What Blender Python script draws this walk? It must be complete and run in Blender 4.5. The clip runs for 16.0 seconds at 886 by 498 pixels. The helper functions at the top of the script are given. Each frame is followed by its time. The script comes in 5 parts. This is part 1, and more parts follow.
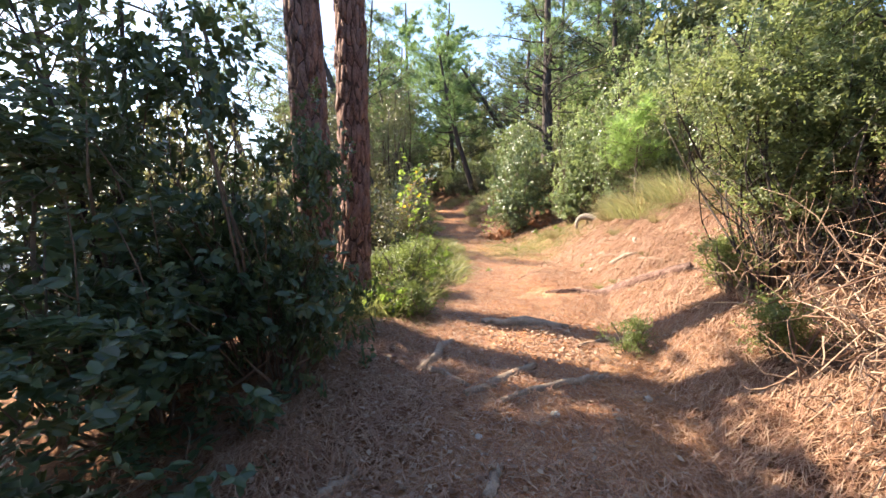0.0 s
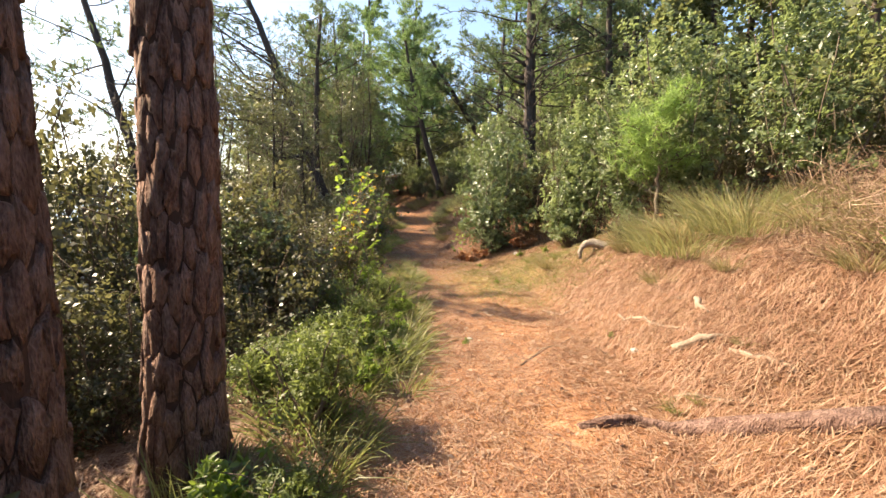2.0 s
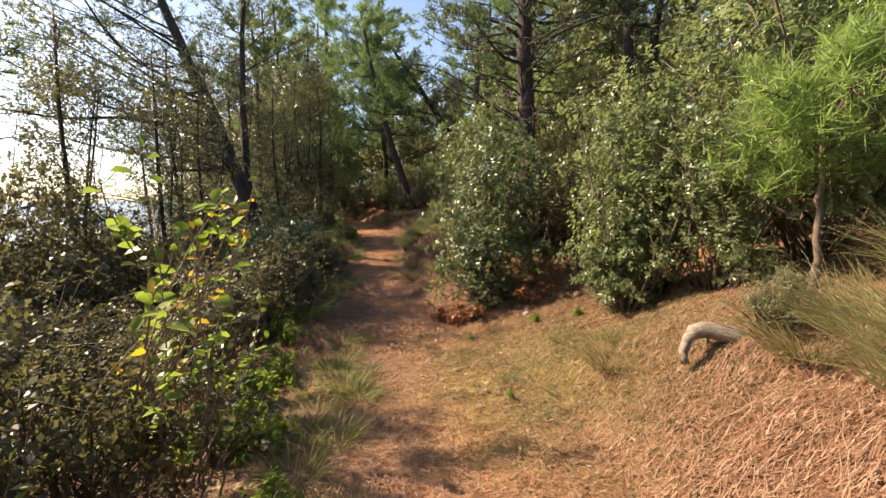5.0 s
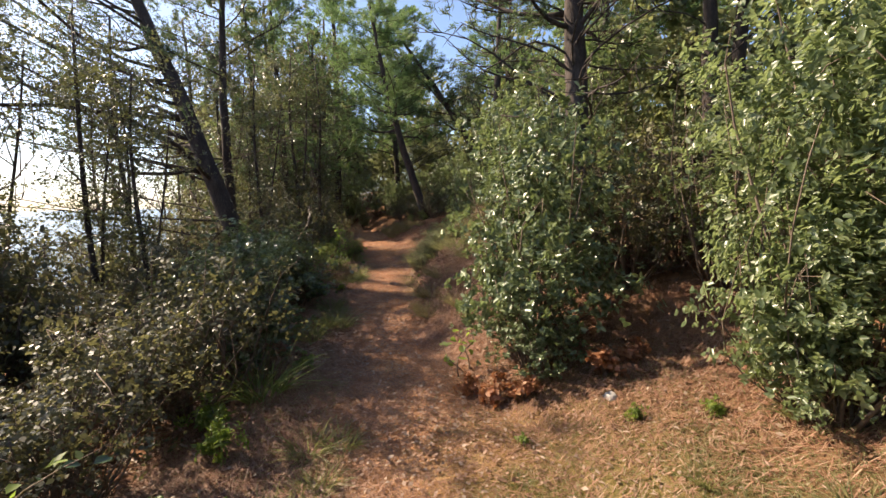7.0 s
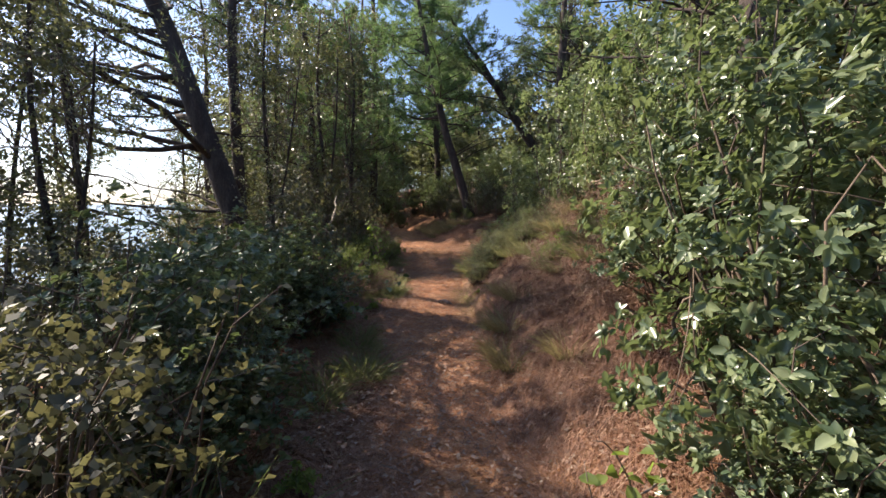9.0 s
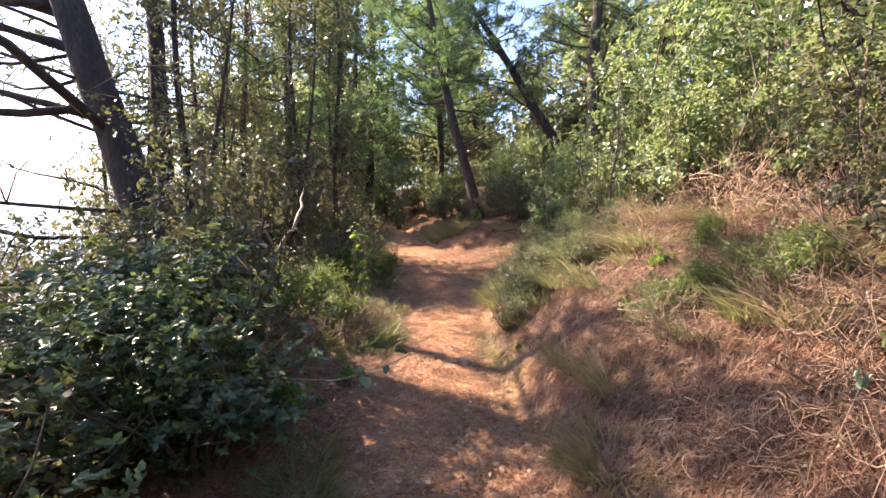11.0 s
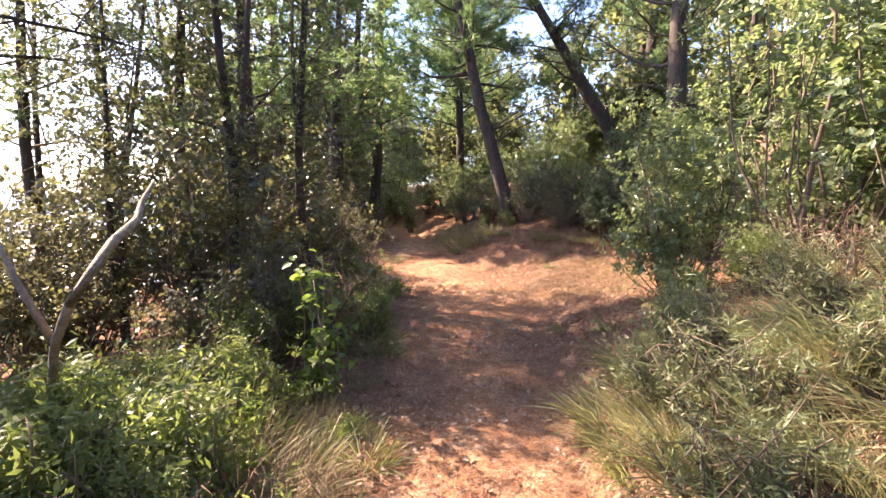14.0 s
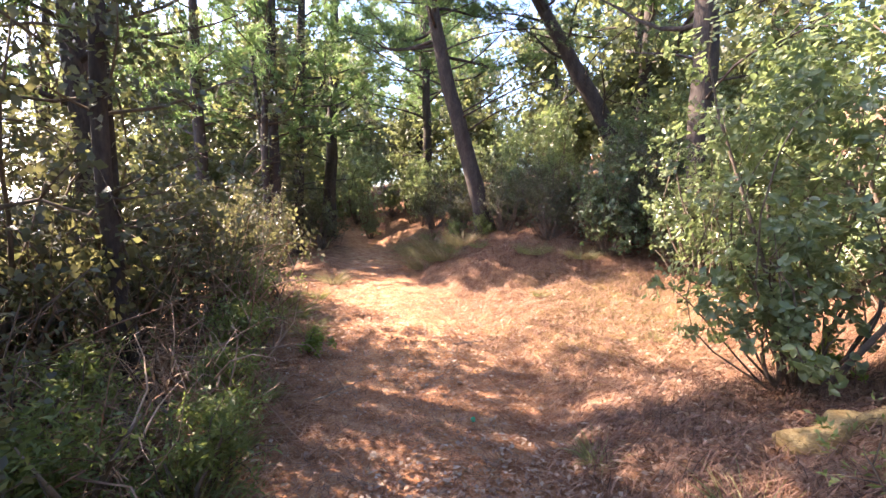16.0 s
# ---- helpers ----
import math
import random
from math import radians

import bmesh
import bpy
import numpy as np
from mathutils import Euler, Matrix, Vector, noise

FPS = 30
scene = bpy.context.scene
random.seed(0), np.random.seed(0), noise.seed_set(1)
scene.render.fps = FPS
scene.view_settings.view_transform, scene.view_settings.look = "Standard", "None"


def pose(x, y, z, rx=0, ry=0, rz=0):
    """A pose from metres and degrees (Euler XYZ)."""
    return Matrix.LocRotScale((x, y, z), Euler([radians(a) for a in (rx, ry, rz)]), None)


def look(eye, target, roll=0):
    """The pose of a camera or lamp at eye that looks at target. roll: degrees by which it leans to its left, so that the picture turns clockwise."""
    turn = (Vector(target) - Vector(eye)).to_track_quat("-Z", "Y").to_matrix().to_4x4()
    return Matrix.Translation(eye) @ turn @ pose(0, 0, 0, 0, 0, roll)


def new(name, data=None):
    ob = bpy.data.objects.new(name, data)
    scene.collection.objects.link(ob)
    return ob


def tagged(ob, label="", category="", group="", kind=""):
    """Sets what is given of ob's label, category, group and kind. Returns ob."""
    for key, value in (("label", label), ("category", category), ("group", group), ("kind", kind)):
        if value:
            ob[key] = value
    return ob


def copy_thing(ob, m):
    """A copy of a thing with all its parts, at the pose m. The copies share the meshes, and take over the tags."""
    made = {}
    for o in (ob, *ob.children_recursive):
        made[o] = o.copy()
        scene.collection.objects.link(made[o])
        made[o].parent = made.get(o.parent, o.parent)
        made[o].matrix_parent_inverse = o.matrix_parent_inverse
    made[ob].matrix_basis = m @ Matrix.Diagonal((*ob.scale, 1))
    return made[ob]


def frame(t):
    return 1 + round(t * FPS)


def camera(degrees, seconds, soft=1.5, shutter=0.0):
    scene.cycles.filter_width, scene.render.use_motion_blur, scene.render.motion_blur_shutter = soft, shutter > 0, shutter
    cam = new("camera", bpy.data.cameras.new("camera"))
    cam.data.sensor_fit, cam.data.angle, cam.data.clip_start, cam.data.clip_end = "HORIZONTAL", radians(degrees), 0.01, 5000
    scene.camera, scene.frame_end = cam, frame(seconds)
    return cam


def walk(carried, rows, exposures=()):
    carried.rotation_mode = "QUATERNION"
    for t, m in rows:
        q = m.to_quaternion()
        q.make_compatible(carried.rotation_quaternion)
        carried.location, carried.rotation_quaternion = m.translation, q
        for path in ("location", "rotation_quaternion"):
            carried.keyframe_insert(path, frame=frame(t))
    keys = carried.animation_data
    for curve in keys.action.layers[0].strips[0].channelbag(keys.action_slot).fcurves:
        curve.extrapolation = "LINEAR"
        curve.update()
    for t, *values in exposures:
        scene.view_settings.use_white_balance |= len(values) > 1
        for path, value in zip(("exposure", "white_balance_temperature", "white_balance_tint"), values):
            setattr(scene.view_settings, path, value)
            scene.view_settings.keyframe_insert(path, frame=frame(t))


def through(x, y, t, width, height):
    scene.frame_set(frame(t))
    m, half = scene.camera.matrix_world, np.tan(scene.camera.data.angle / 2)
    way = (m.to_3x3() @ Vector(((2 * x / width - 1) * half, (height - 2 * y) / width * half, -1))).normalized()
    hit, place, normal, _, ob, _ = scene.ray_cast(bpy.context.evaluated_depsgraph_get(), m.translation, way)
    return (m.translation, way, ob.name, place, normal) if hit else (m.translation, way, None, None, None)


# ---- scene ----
cam = camera(88.7, 16.0)
PATH = [
    (0, (0.021, 0.031, 1.528), (0.028, 2.015, 1.275), -0.6),
    (0.5, (-0.003, 0.648, 1.601), (0.023, 2.63, 1.339), -0.3),
    (1, (-0.068, 1.268, 1.62), (-0.003, 3.249, 1.348), -0.3),
    (1.5, (0.021, 1.79, 1.663), (0.126, 3.768, 1.387), -0.3),
    (2, (0.156, 2.371, 1.774), (0.312, 4.347, 1.503), 0.6),
    (2.5, (0.202, 2.927, 1.883), (0.389, 4.899, 1.604), -0.6),
    (3, (0.312, 3.468, 1.87), (0.524, 5.44, 1.61), 0.4),
    (3.5, (0.448, 4.022, 1.944), (0.683, 5.993, 1.698), 0.6),
    (6, (0.566, 6.641, 1.98), (0.839, 8.607, 1.741), -1.5),
    (6.5, (0.628, 7.138, 1.975), (0.889, 9.108, 1.746), -1.4),
    (7, (0.662, 7.702, 1.982), (0.872, 9.68, 1.774), -1.1),
    (7.5, (0.603, 8.285, 1.903), (0.768, 10.268, 1.7), -1.2),
    (8, (0.554, 8.863, 1.833), (0.673, 10.85, 1.635), -1.1),
    (8.5, (0.437, 9.434, 1.88), (0.525, 11.422, 1.674), 0.7),
    (9, (0.406, 10.015, 1.832), (0.47, 12.003, 1.627), -0.1),
    (11.5, (0.291, 12.935, 1.847), (0.361, 14.923, 1.634), 1.0),
    (12, (0.334, 13.423, 1.848), (0.403, 15.41, 1.633), 1.0),
    (12.5, (0.334, 13.998, 1.857), (0.384, 15.985, 1.637), 0.9),
    (13, (0.351, 14.589, 1.845), (0.379, 16.576, 1.624), 1.1),
    (13.5, (0.305, 15.097, 1.811), (0.321, 17.085, 1.59), 1.3),
    (14, (0.235, 15.602, 1.875), (0.24, 17.59, 1.653), 1.0),
    (14.5, (0.245, 16.198, 1.883), (0.272, 18.185, 1.663), 0.8),
    (15, (0.285, 16.8, 1.848), (0.346, 18.787, 1.631), 0.9),
    (15.5, (0.375, 17.347, 1.846), (0.464, 19.333, 1.629), 1.0),
    (16, (0.499, 17.897, 1.907), (0.626, 19.881, 1.689), 1.3),
]
EXPOSURE = [(0, 2.2, 6500, 9), (1.5, 1.98, 7200, 8), (3.5, 1.3, 7600, 10), (7, 1.24, 6900, 13), (9, 1.2, 6200, 13), (11.5, 2.5, 6600, 18), (13.5, 2.62, 6700, 20), (15, 2.8, 6700, 23), (16, 3.0, 6500, 21)]
walk(cam, [(t, look(eye, target, roll)) for t, eye, target, roll in PATH], exposures=EXPOSURE)

# ---- light ----
SUN_AZ, SUN_EL = 64.0, 40.0   # degrees to the left of +y, and above the horizon
sun_dir = Vector((-math.sin(radians(SUN_AZ)) * math.cos(radians(SUN_EL)), math.cos(radians(SUN_AZ)) * math.cos(radians(SUN_EL)), math.sin(radians(SUN_EL))))
world = bpy.data.worlds.new("sky")
scene.world = world
world.use_nodes = True
_nt = world.node_tree
_sky = _nt.nodes.new("ShaderNodeTexSky")
_sky.sky_type = "NISHITA"
_sky.sun_disc = False
_sky.sun_elevation = radians(SUN_EL)
_sky.sun_rotation = radians(-SUN_AZ)
_sky.dust_density = 1.2
_sky.air_density = 0.8
_sky.ozone_density = 3.0
_nt.nodes["Background"].inputs["Strength"].default_value = 0.12
_nt.links.new(_sky.outputs["Color"], _nt.nodes["Background"].inputs["Color"])
sun_data = bpy.data.lights.new("sun", "SUN")
sun_data.energy, sun_data.angle, sun_data.color = 5.0, radians(0.6), (1.0, 0.85, 0.66)
sun = new("sun", sun_data)
sun.matrix_world = look(tuple(sun_dir * 60), (0, 0, 0))
rng = np.random.default_rng(7)


# ---- materials ----
def material(name):
    m = bpy.data.materials.new(name)
    m.use_nodes = True
    return m, m.node_tree.nodes, m.node_tree.links, m.node_tree.nodes["Principled BSDF"]


def ramp_node(nodes, stops):
    r = nodes.new("ShaderNodeValToRGB")
    els = r.color_ramp.elements
    while len(els) < len(stops):
        els.new(0.5)
    for e, (p, c) in zip(els, stops):
        e.position, e.color = p, (*c, 1)
    return r


def noise_node(nodes, links, scale, detail=4, rough=0.6, coord="Object"):
    tc = nodes.new("ShaderNodeTexCoord")
    n = nodes.new("ShaderNodeTexNoise")
    n.inputs["Scale"].default_value, n.inputs["Detail"].default_value, n.inputs["Roughness"].default_value = scale, detail, rough
    links.new(tc.outputs[coord], n.inputs["Vector"])
    return n


def leaf_material(name, stops, rough=0.45, through=0.3, glow=(0.35, 0.5, 0.06), spec=0.5):
    """Leaf: colour varies from leaf to leaf and plant to plant, light shines through the blade."""
    m, nodes, links, bsdf = material(name)
    geo = nodes.new("ShaderNodeNewGeometry")
    info = nodes.new("ShaderNodeObjectInfo")
    add = nodes.new("ShaderNodeMath")
    add.operation = "MULTIPLY_ADD"
    links.new(info.outputs["Random"], add.inputs[0])
    add.inputs[1].default_value = 0.25
    mul = nodes.new("ShaderNodeMath")
    mul.operation = "MULTIPLY"
    mul.inputs[1].default_value = 0.8
    links.new(geo.outputs["Random Per Island"], mul.inputs[0])
    links.new(mul.outputs[0], add.inputs[2])
    r = ramp_node(nodes, stops)
    links.new(add.outputs[0], r.inputs["Fac"])
    n = noise_node(nodes, links, 30.0, 3)
    mix = nodes.new("ShaderNodeMix")
    mix.data_type, mix.blend_type = "RGBA", "MULTIPLY"
    mix.inputs["Factor"].default_value = 0.5
    links.new(r.outputs["Color"], mix.inputs[6])
    links.new(n.outputs["Fac"], mix.inputs[7])
    links.new(mix.outputs[2], bsdf.inputs["Base Color"])
    bsdf.inputs["Roughness"].default_value = rough
    bsdf.inputs["Specular IOR Level"].default_value = spec
    tr = nodes.new("ShaderNodeBsdfTranslucent")
    tint = nodes.new("ShaderNodeMix")
    tint.data_type = "RGBA"
    tint.inputs["Factor"].default_value = 0.5
    links.new(r.outputs["Color"], tint.inputs[6])
    tint.inputs[7].default_value = (*glow, 1)
    links.new(tint.outputs[2], tr.inputs["Color"])
    sh = nodes.new("ShaderNodeMixShader")
    sh.inputs[0].default_value = through
    links.new(bsdf.outputs[0], sh.inputs[1])
    links.new(tr.outputs[0], sh.inputs[2])
    links.new(sh.outputs[0], nodes["Material Output"].inputs["Surface"])
    return m


def rough_material(name, stops, scale, rough=0.9, bump=0.4, stretch=(1, 1, 1), island=0.0, relief=0.02):
    """Bark, wood, stone: two scales of noise over a colour ramp, with relief."""
    m, nodes, links, bsdf = material(name)
    tc = nodes.new("ShaderNodeTexCoord")
    mp = nodes.new("ShaderNodeMapping")
    mp.inputs["Scale"].default_value = stretch
    links.new(tc.outputs["Object"], mp.inputs["Vector"])
    a, b = nodes.new("ShaderNodeTexNoise"), nodes.new("ShaderNodeTexNoise")
    for n, s in ((a, scale), (b, scale * 6)):
        n.inputs["Scale"].default_value, n.inputs["Detail"].default_value = s, 6
        links.new(mp.outputs[0], n.inputs["Vector"])
    mx = nodes.new("ShaderNodeMath")
    mx.operation = "MULTIPLY_ADD"
    links.new(b.outputs["Fac"], mx.inputs[0])
    mx.inputs[1].default_value = 0.5
    half = nodes.new("ShaderNodeMath")
    half.operation = "MULTIPLY_ADD"
    half.inputs[1].default_value = 0.6
    links.new(a.outputs["Fac"], half.inputs[0])
    if island:
        geo = nodes.new("ShaderNodeNewGeometry")
        sc = nodes.new("ShaderNodeMath")
        sc.operation = "MULTIPLY_ADD"
        sc.inputs[1].default_value, sc.inputs[2].default_value = island, -island / 2
        links.new(geo.outputs["Random Per Island"], sc.inputs[0])
        links.new(sc.outputs[0], half.inputs[2])
    else:
        half.inputs[2].default_value = 0
    links.new(half.outputs[0], mx.inputs[2])
    r = ramp_node(nodes, stops)
    links.new(mx.outputs[0], r.inputs["Fac"])
    links.new(r.outputs["Color"], bsdf.inputs["Base Color"])
    bsdf.inputs["Roughness"].default_value = rough
    bm_ = nodes.new("ShaderNodeBump")
    bm_.inputs["Strength"].default_value = bump
    bm_.inputs["Distance"].default_value = relief
    links.new(mx.outputs[0], bm_.inputs["Height"])
    links.new(bm_.outputs[0], bsdf.inputs["Normal"])
    return m


MAT = {
    "laurel": leaf_material("laurel_leaf", ((0, (0.034, 0.062, 0.034)), (0.5, (0.062, 0.105, 0.054)), (1, (0.14, 0.19, 0.09))), 0.32, 0.25, (0.28, 0.36, 0.09)),
    "holm": leaf_material("holm_leaf", ((0, (0.06, 0.06, 0.034)), (0.5, (0.105, 0.11, 0.056)), (1, (0.185, 0.175, 0.085))), 0.34, 0.35, (0.32, 0.34, 0.11)),
    "holm_gloss": leaf_material("glossy_oak_leaf", ((0, (0.045, 0.075, 0.04)), (0.5, (0.12, 0.17, 0.085)), (1, (0.31, 0.36, 0.19))), 0.28, 0.26, (0.36, 0.46, 0.12)),
    "olive": leaf_material("olive_leaf", ((0, (0.07, 0.1, 0.05)), (0.5, (0.16, 0.21, 0.1)), (1, (0.36, 0.4, 0.21))), 0.28, 0.42, (0.4, 0.5, 0.16)),
    "scrub": leaf_material("scrub_leaf", ((0, (0.036, 0.038, 0.022)), (0.4, (0.062, 0.068, 0.035)), (0.75, (0.105, 0.115, 0.055)), (1, (0.24, 0.2, 0.12))), 0.44, 0.34, (0.38, 0.36, 0.14)),
    "fresh": leaf_material("fresh_leaf", ((0, (0.09, 0.155, 0.04)), (0.5, (0.17, 0.24, 0.06)), (1, (0.33, 0.38, 0.095))), 0.45, 0.45, (0.42, 0.6, 0.07)),
    "autumn": leaf_material("autumn_leaf", ((0, (0.3, 0.28, 0.04)), (0.5, (0.5, 0.36, 0.04)), (1, (0.42, 0.2, 0.04))), 0.5, 0.5, (0.8, 0.55, 0.04)),
    "wood_leaf": leaf_material("woodland_leaf", ((0, (0.06, 0.078, 0.04)), (0.5, (0.12, 0.14, 0.068)), (1, (0.25, 0.26, 0.13))), 0.38, 0.42, (0.48, 0.52, 0.18)),
    "needle": leaf_material("pine_needle", ((0, (0.06, 0.09, 0.045)), (0.5, (0.1, 0.145, 0.07)), (1, (0.17, 0.21, 0.1))), 0.5, 0.35, (0.26, 0.36, 0.12)),
    "young_needle": leaf_material("young_needle", ((0, (0.1, 0.17, 0.06)), (0.5, (0.16, 0.25, 0.09)), (1, (0.24, 0.33, 0.13))), 0.5, 0.4, (0.32, 0.48, 0.14)),
    "sprout_needle": leaf_material("sprout_needle", ((0, (0.16, 0.26, 0.07)), (0.5, (0.23, 0.35, 0.1)), (1, (0.34, 0.45, 0.15))), 0.5, 0.5, (0.45, 0.62, 0.15)),
    "grass": leaf_material("grass_blade", ((0, (0.1, 0.13, 0.05)), (0.4, (0.18, 0.2, 0.075)), (0.7, (0.3, 0.28, 0.12)), (1, (0.46, 0.38, 0.21))), 0.5, 0.4, (0.42, 0.45, 0.13)),
    "broom": leaf_material("broom_blade", ((0, (0.12, 0.14, 0.06)), (0.35, (0.2, 0.22, 0.09)), (0.6, (0.33, 0.3, 0.14)), (1, (0.5, 0.42, 0.24))), 0.5, 0.4, (0.45, 0.46, 0.16)),
    "juniper": leaf_material("juniper_needle", ((0, (0.08, 0.11, 0.045)), (0.5, (0.16, 0.2, 0.08)), (1, (0.3, 0.31, 0.13))), 0.45, 0.45, (0.34, 0.4, 0.12)),
    "feather": leaf_material("feathery_leaf", ((0, (0.1, 0.14, 0.045)), (0.5, (0.17, 0.22, 0.07)), (1, (0.28, 0.31, 0.11))), 0.5, 0.4, (0.36, 0.44, 0.1)),
    "sage": leaf_material("sage_leaf", ((0, (0.1, 0.135, 0.06)), (0.5, (0.19, 0.225, 0.1)), (1, (0.35, 0.33, 0.17))), 0.5, 0.35, (0.3, 0.33, 0.14)),
    "wiry": leaf_material("wiry_blade", ((0, (0.09, 0.105, 0.05)), (0.45, (0.15, 0.16, 0.08)), (0.75, (0.25, 0.21, 0.115)), (1, (0.4, 0.32, 0.19))), 0.5, 0.4, (0.4, 0.42, 0.16)),
    "dry_grass": leaf_material("dry_grass_blade", ((0, (0.14, 0.14, 0.055)), (0.5, (0.27, 0.22, 0.1)), (1, (0.42, 0.33, 0.18))), 0.6, 0.35, (0.5, 0.42, 0.2)),
    "dead_leaf": leaf_material("dead_leaf", ((0, (0.17, 0.085, 0.05)), (0.4, (0.33, 0.19, 0.12)), (0.75, (0.43, 0.31, 0.22)), (1, (0.54, 0.44, 0.34))), 0.6, 0.15, (0.5, 0.25, 0.1)),
    "rust_leaf": leaf_material("rust_leaf", ((0, (0.2, 0.07, 0.035)), (0.5, (0.4, 0.17, 0.075)), (1, (0.55, 0.3, 0.16))), 0.6, 0.25, (0.6, 0.25, 0.08)),
    "dead_needle": leaf_material("dead_needle", ((0, (0.06, 0.028, 0.018)), (0.4, (0.31, 0.15, 0.09)), (0.72, (0.44, 0.25, 0.155)), (1, (0.53, 0.37, 0.25))), 0.6, 0.1, (0.5, 0.25, 0.1)),
    "bark": rough_material("pine_bark", ((0.25, (0.018, 0.009, 0.007)), (0.47, (0.1, 0.049, 0.038)), (0.7, (0.3, 0.185, 0.15))), 22.0, 0.95, 1.0, (1, 1, 0.35), 0.6, 0.05),
    "bark_groove": rough_material("bark_groove", ((0.3, (0.03, 0.016, 0.012)), (0.7, (0.09, 0.048, 0.034))), 14.0, 0.95, 0.6, (1, 1, 0.4)),
    "dark_bark": rough_material("dark_bark", ((0.25, (0.018, 0.013, 0.011)), (0.5, (0.046, 0.033, 0.027)), (0.8, (0.11, 0.083, 0.068))), 9.0, 0.92, 0.8, (1, 1, 0.3)),
    "twig": rough_material("twig_bark", ((0.3, (0.06, 0.042, 0.03)), (0.7, (0.17, 0.125, 0.09))), 20.0, 0.9, 0.3, (1, 1, 1), 0.3),
    "dead_wood": rough_material("dead_wood", ((0.25, (0.09, 0.062, 0.042)), (0.5, (0.22, 0.16, 0.115)), (0.8, (0.4, 0.32, 0.25))), 12.0, 0.85, 0.5, (1, 1, 1), 0.2),
    "bleached_wood": rough_material("bleached_wood", ((0.3, (0.06, 0.045, 0.032)), (0.5, (0.26, 0.21, 0.16)), (0.75, (0.48, 0.42, 0.34))), 16.0, 0.85, 1.0, (0.5, 2.5, 3), 0.1),
    "rotten_wood": rough_material("rotten_wood", ((0.25, (0.09, 0.05, 0.02)), (0.5, (0.25, 0.16, 0.06)), (0.8, (0.42, 0.31, 0.14))), 14.0, 0.9, 1.0),
    "dry_brush": rough_material("dry_brush", ((0.25, (0.12, 0.06, 0.04)), (0.5, (0.24, 0.14, 0.09)), (0.8, (0.42, 0.3, 0.21))), 10.0, 0.85, 0.2, (1, 1, 1), 0.5),
    "mat_twig": rough_material("matted_twig", ((0.25, (0.05, 0.026, 0.016)), (0.5, (0.16, 0.08, 0.048)), (0.8, (0.22, 0.125, 0.085))), 10.0, 0.85, 0.2, (1, 1, 1), 0.7),
    "stone": rough_material("pale_stone", ((0.25, (0.2, 0.18, 0.15)), (0.5, (0.38, 0.35, 0.31)), (0.8, (0.55, 0.52, 0.47))), 9.0, 0.85, 0.6),
}


def ground_material():
    m, nodes, links, bsdf = material("forest_floor")
    at = nodes.new("ShaderNodeAttribute")
    at.attribute_name = "worn"
    gr = nodes.new("ShaderNodeAttribute")
    gr.attribute_name = "green"
    fine, mid, big = noise_node(nodes, links, 45, 8, 0.8), noise_node(nodes, links, 6, 6, 0.75), noise_node(nodes, links, 1.1, 3)
    soil = ramp_node(nodes, ((0.39, (0.2, 0.085, 0.043)), (0.5, (0.47, 0.225, 0.115)), (0.6, (0.64, 0.41, 0.255))))
    litter = ramp_node(nodes, ((0.39, (0.06, 0.03, 0.019)), (0.5, (0.2, 0.098, 0.055)), (0.62, (0.38, 0.22, 0.13))))
    moss = ramp_node(nodes, ((0.35, (0.07, 0.075, 0.02)), (0.65, (0.24, 0.22, 0.06))))
    s = nodes.new("ShaderNodeMath")
    s.operation = "MULTIPLY_ADD"
    s.inputs[1].default_value = 0.5
    half = nodes.new("ShaderNodeMath")
    half.operation = "MULTIPLY"
    half.inputs[1].default_value = 0.5
    links.new(mid.outputs["Fac"], half.inputs[0])
    links.new(fine.outputs["Fac"], s.inputs[0])
    links.new(half.outputs[0], s.inputs[2])
    for r in (soil, litter, moss):
        links.new(s.outputs[0], r.inputs["Fac"])

    def mask(attr, spread):
        a = nodes.new("ShaderNodeMath")
        a.operation = "MULTIPLY_ADD"
        links.new(big.outputs["Fac"], a.inputs[0])
        a.inputs[1].default_value = spread
        b = nodes.new("ShaderNodeMath")
        b.operation = "ADD"
        b.inputs[1].default_value = -spread / 2
        links.new(attr.outputs["Fac"], b.inputs[0])
        links.new(b.outputs[0], a.inputs[2])
        a.use_clamp = True
        return a

    mix1, mix2 = nodes.new("ShaderNodeMix"), nodes.new("ShaderNodeMix")
    mix1.data_type = mix2.data_type = "RGBA"
    links.new(mask(at, 0.9).outputs[0], mix1.inputs["Factor"])
    links.new(litter.outputs["Color"], mix1.inputs[6])
    links.new(soil.outputs["Color"], mix1.inputs[7])
    links.new(mask(gr, 0.8).outputs[0], mix2.inputs["Factor"])
    links.new(mix1.outputs[2], mix2.inputs[6])
    links.new(moss.outputs["Color"], mix2.inputs[7])
    links.new(mix2.outputs[2], bsdf.inputs["Base Color"])
    bsdf.inputs["Roughness"].default_value = 0.95
    bsdf.inputs["Specular IOR Level"].default_value = 0.2
    bp = nodes.new("ShaderNodeBump")
    bp.inputs["Strength"].default_value, bp.inputs["Distance"].default_value = 1.0, 0.05
    links.new(s.outputs[0], bp.inputs["Height"])
    links.new(bp.outputs[0], bsdf.inputs["Normal"])
    return m


MAT["ground"] = ground_material()


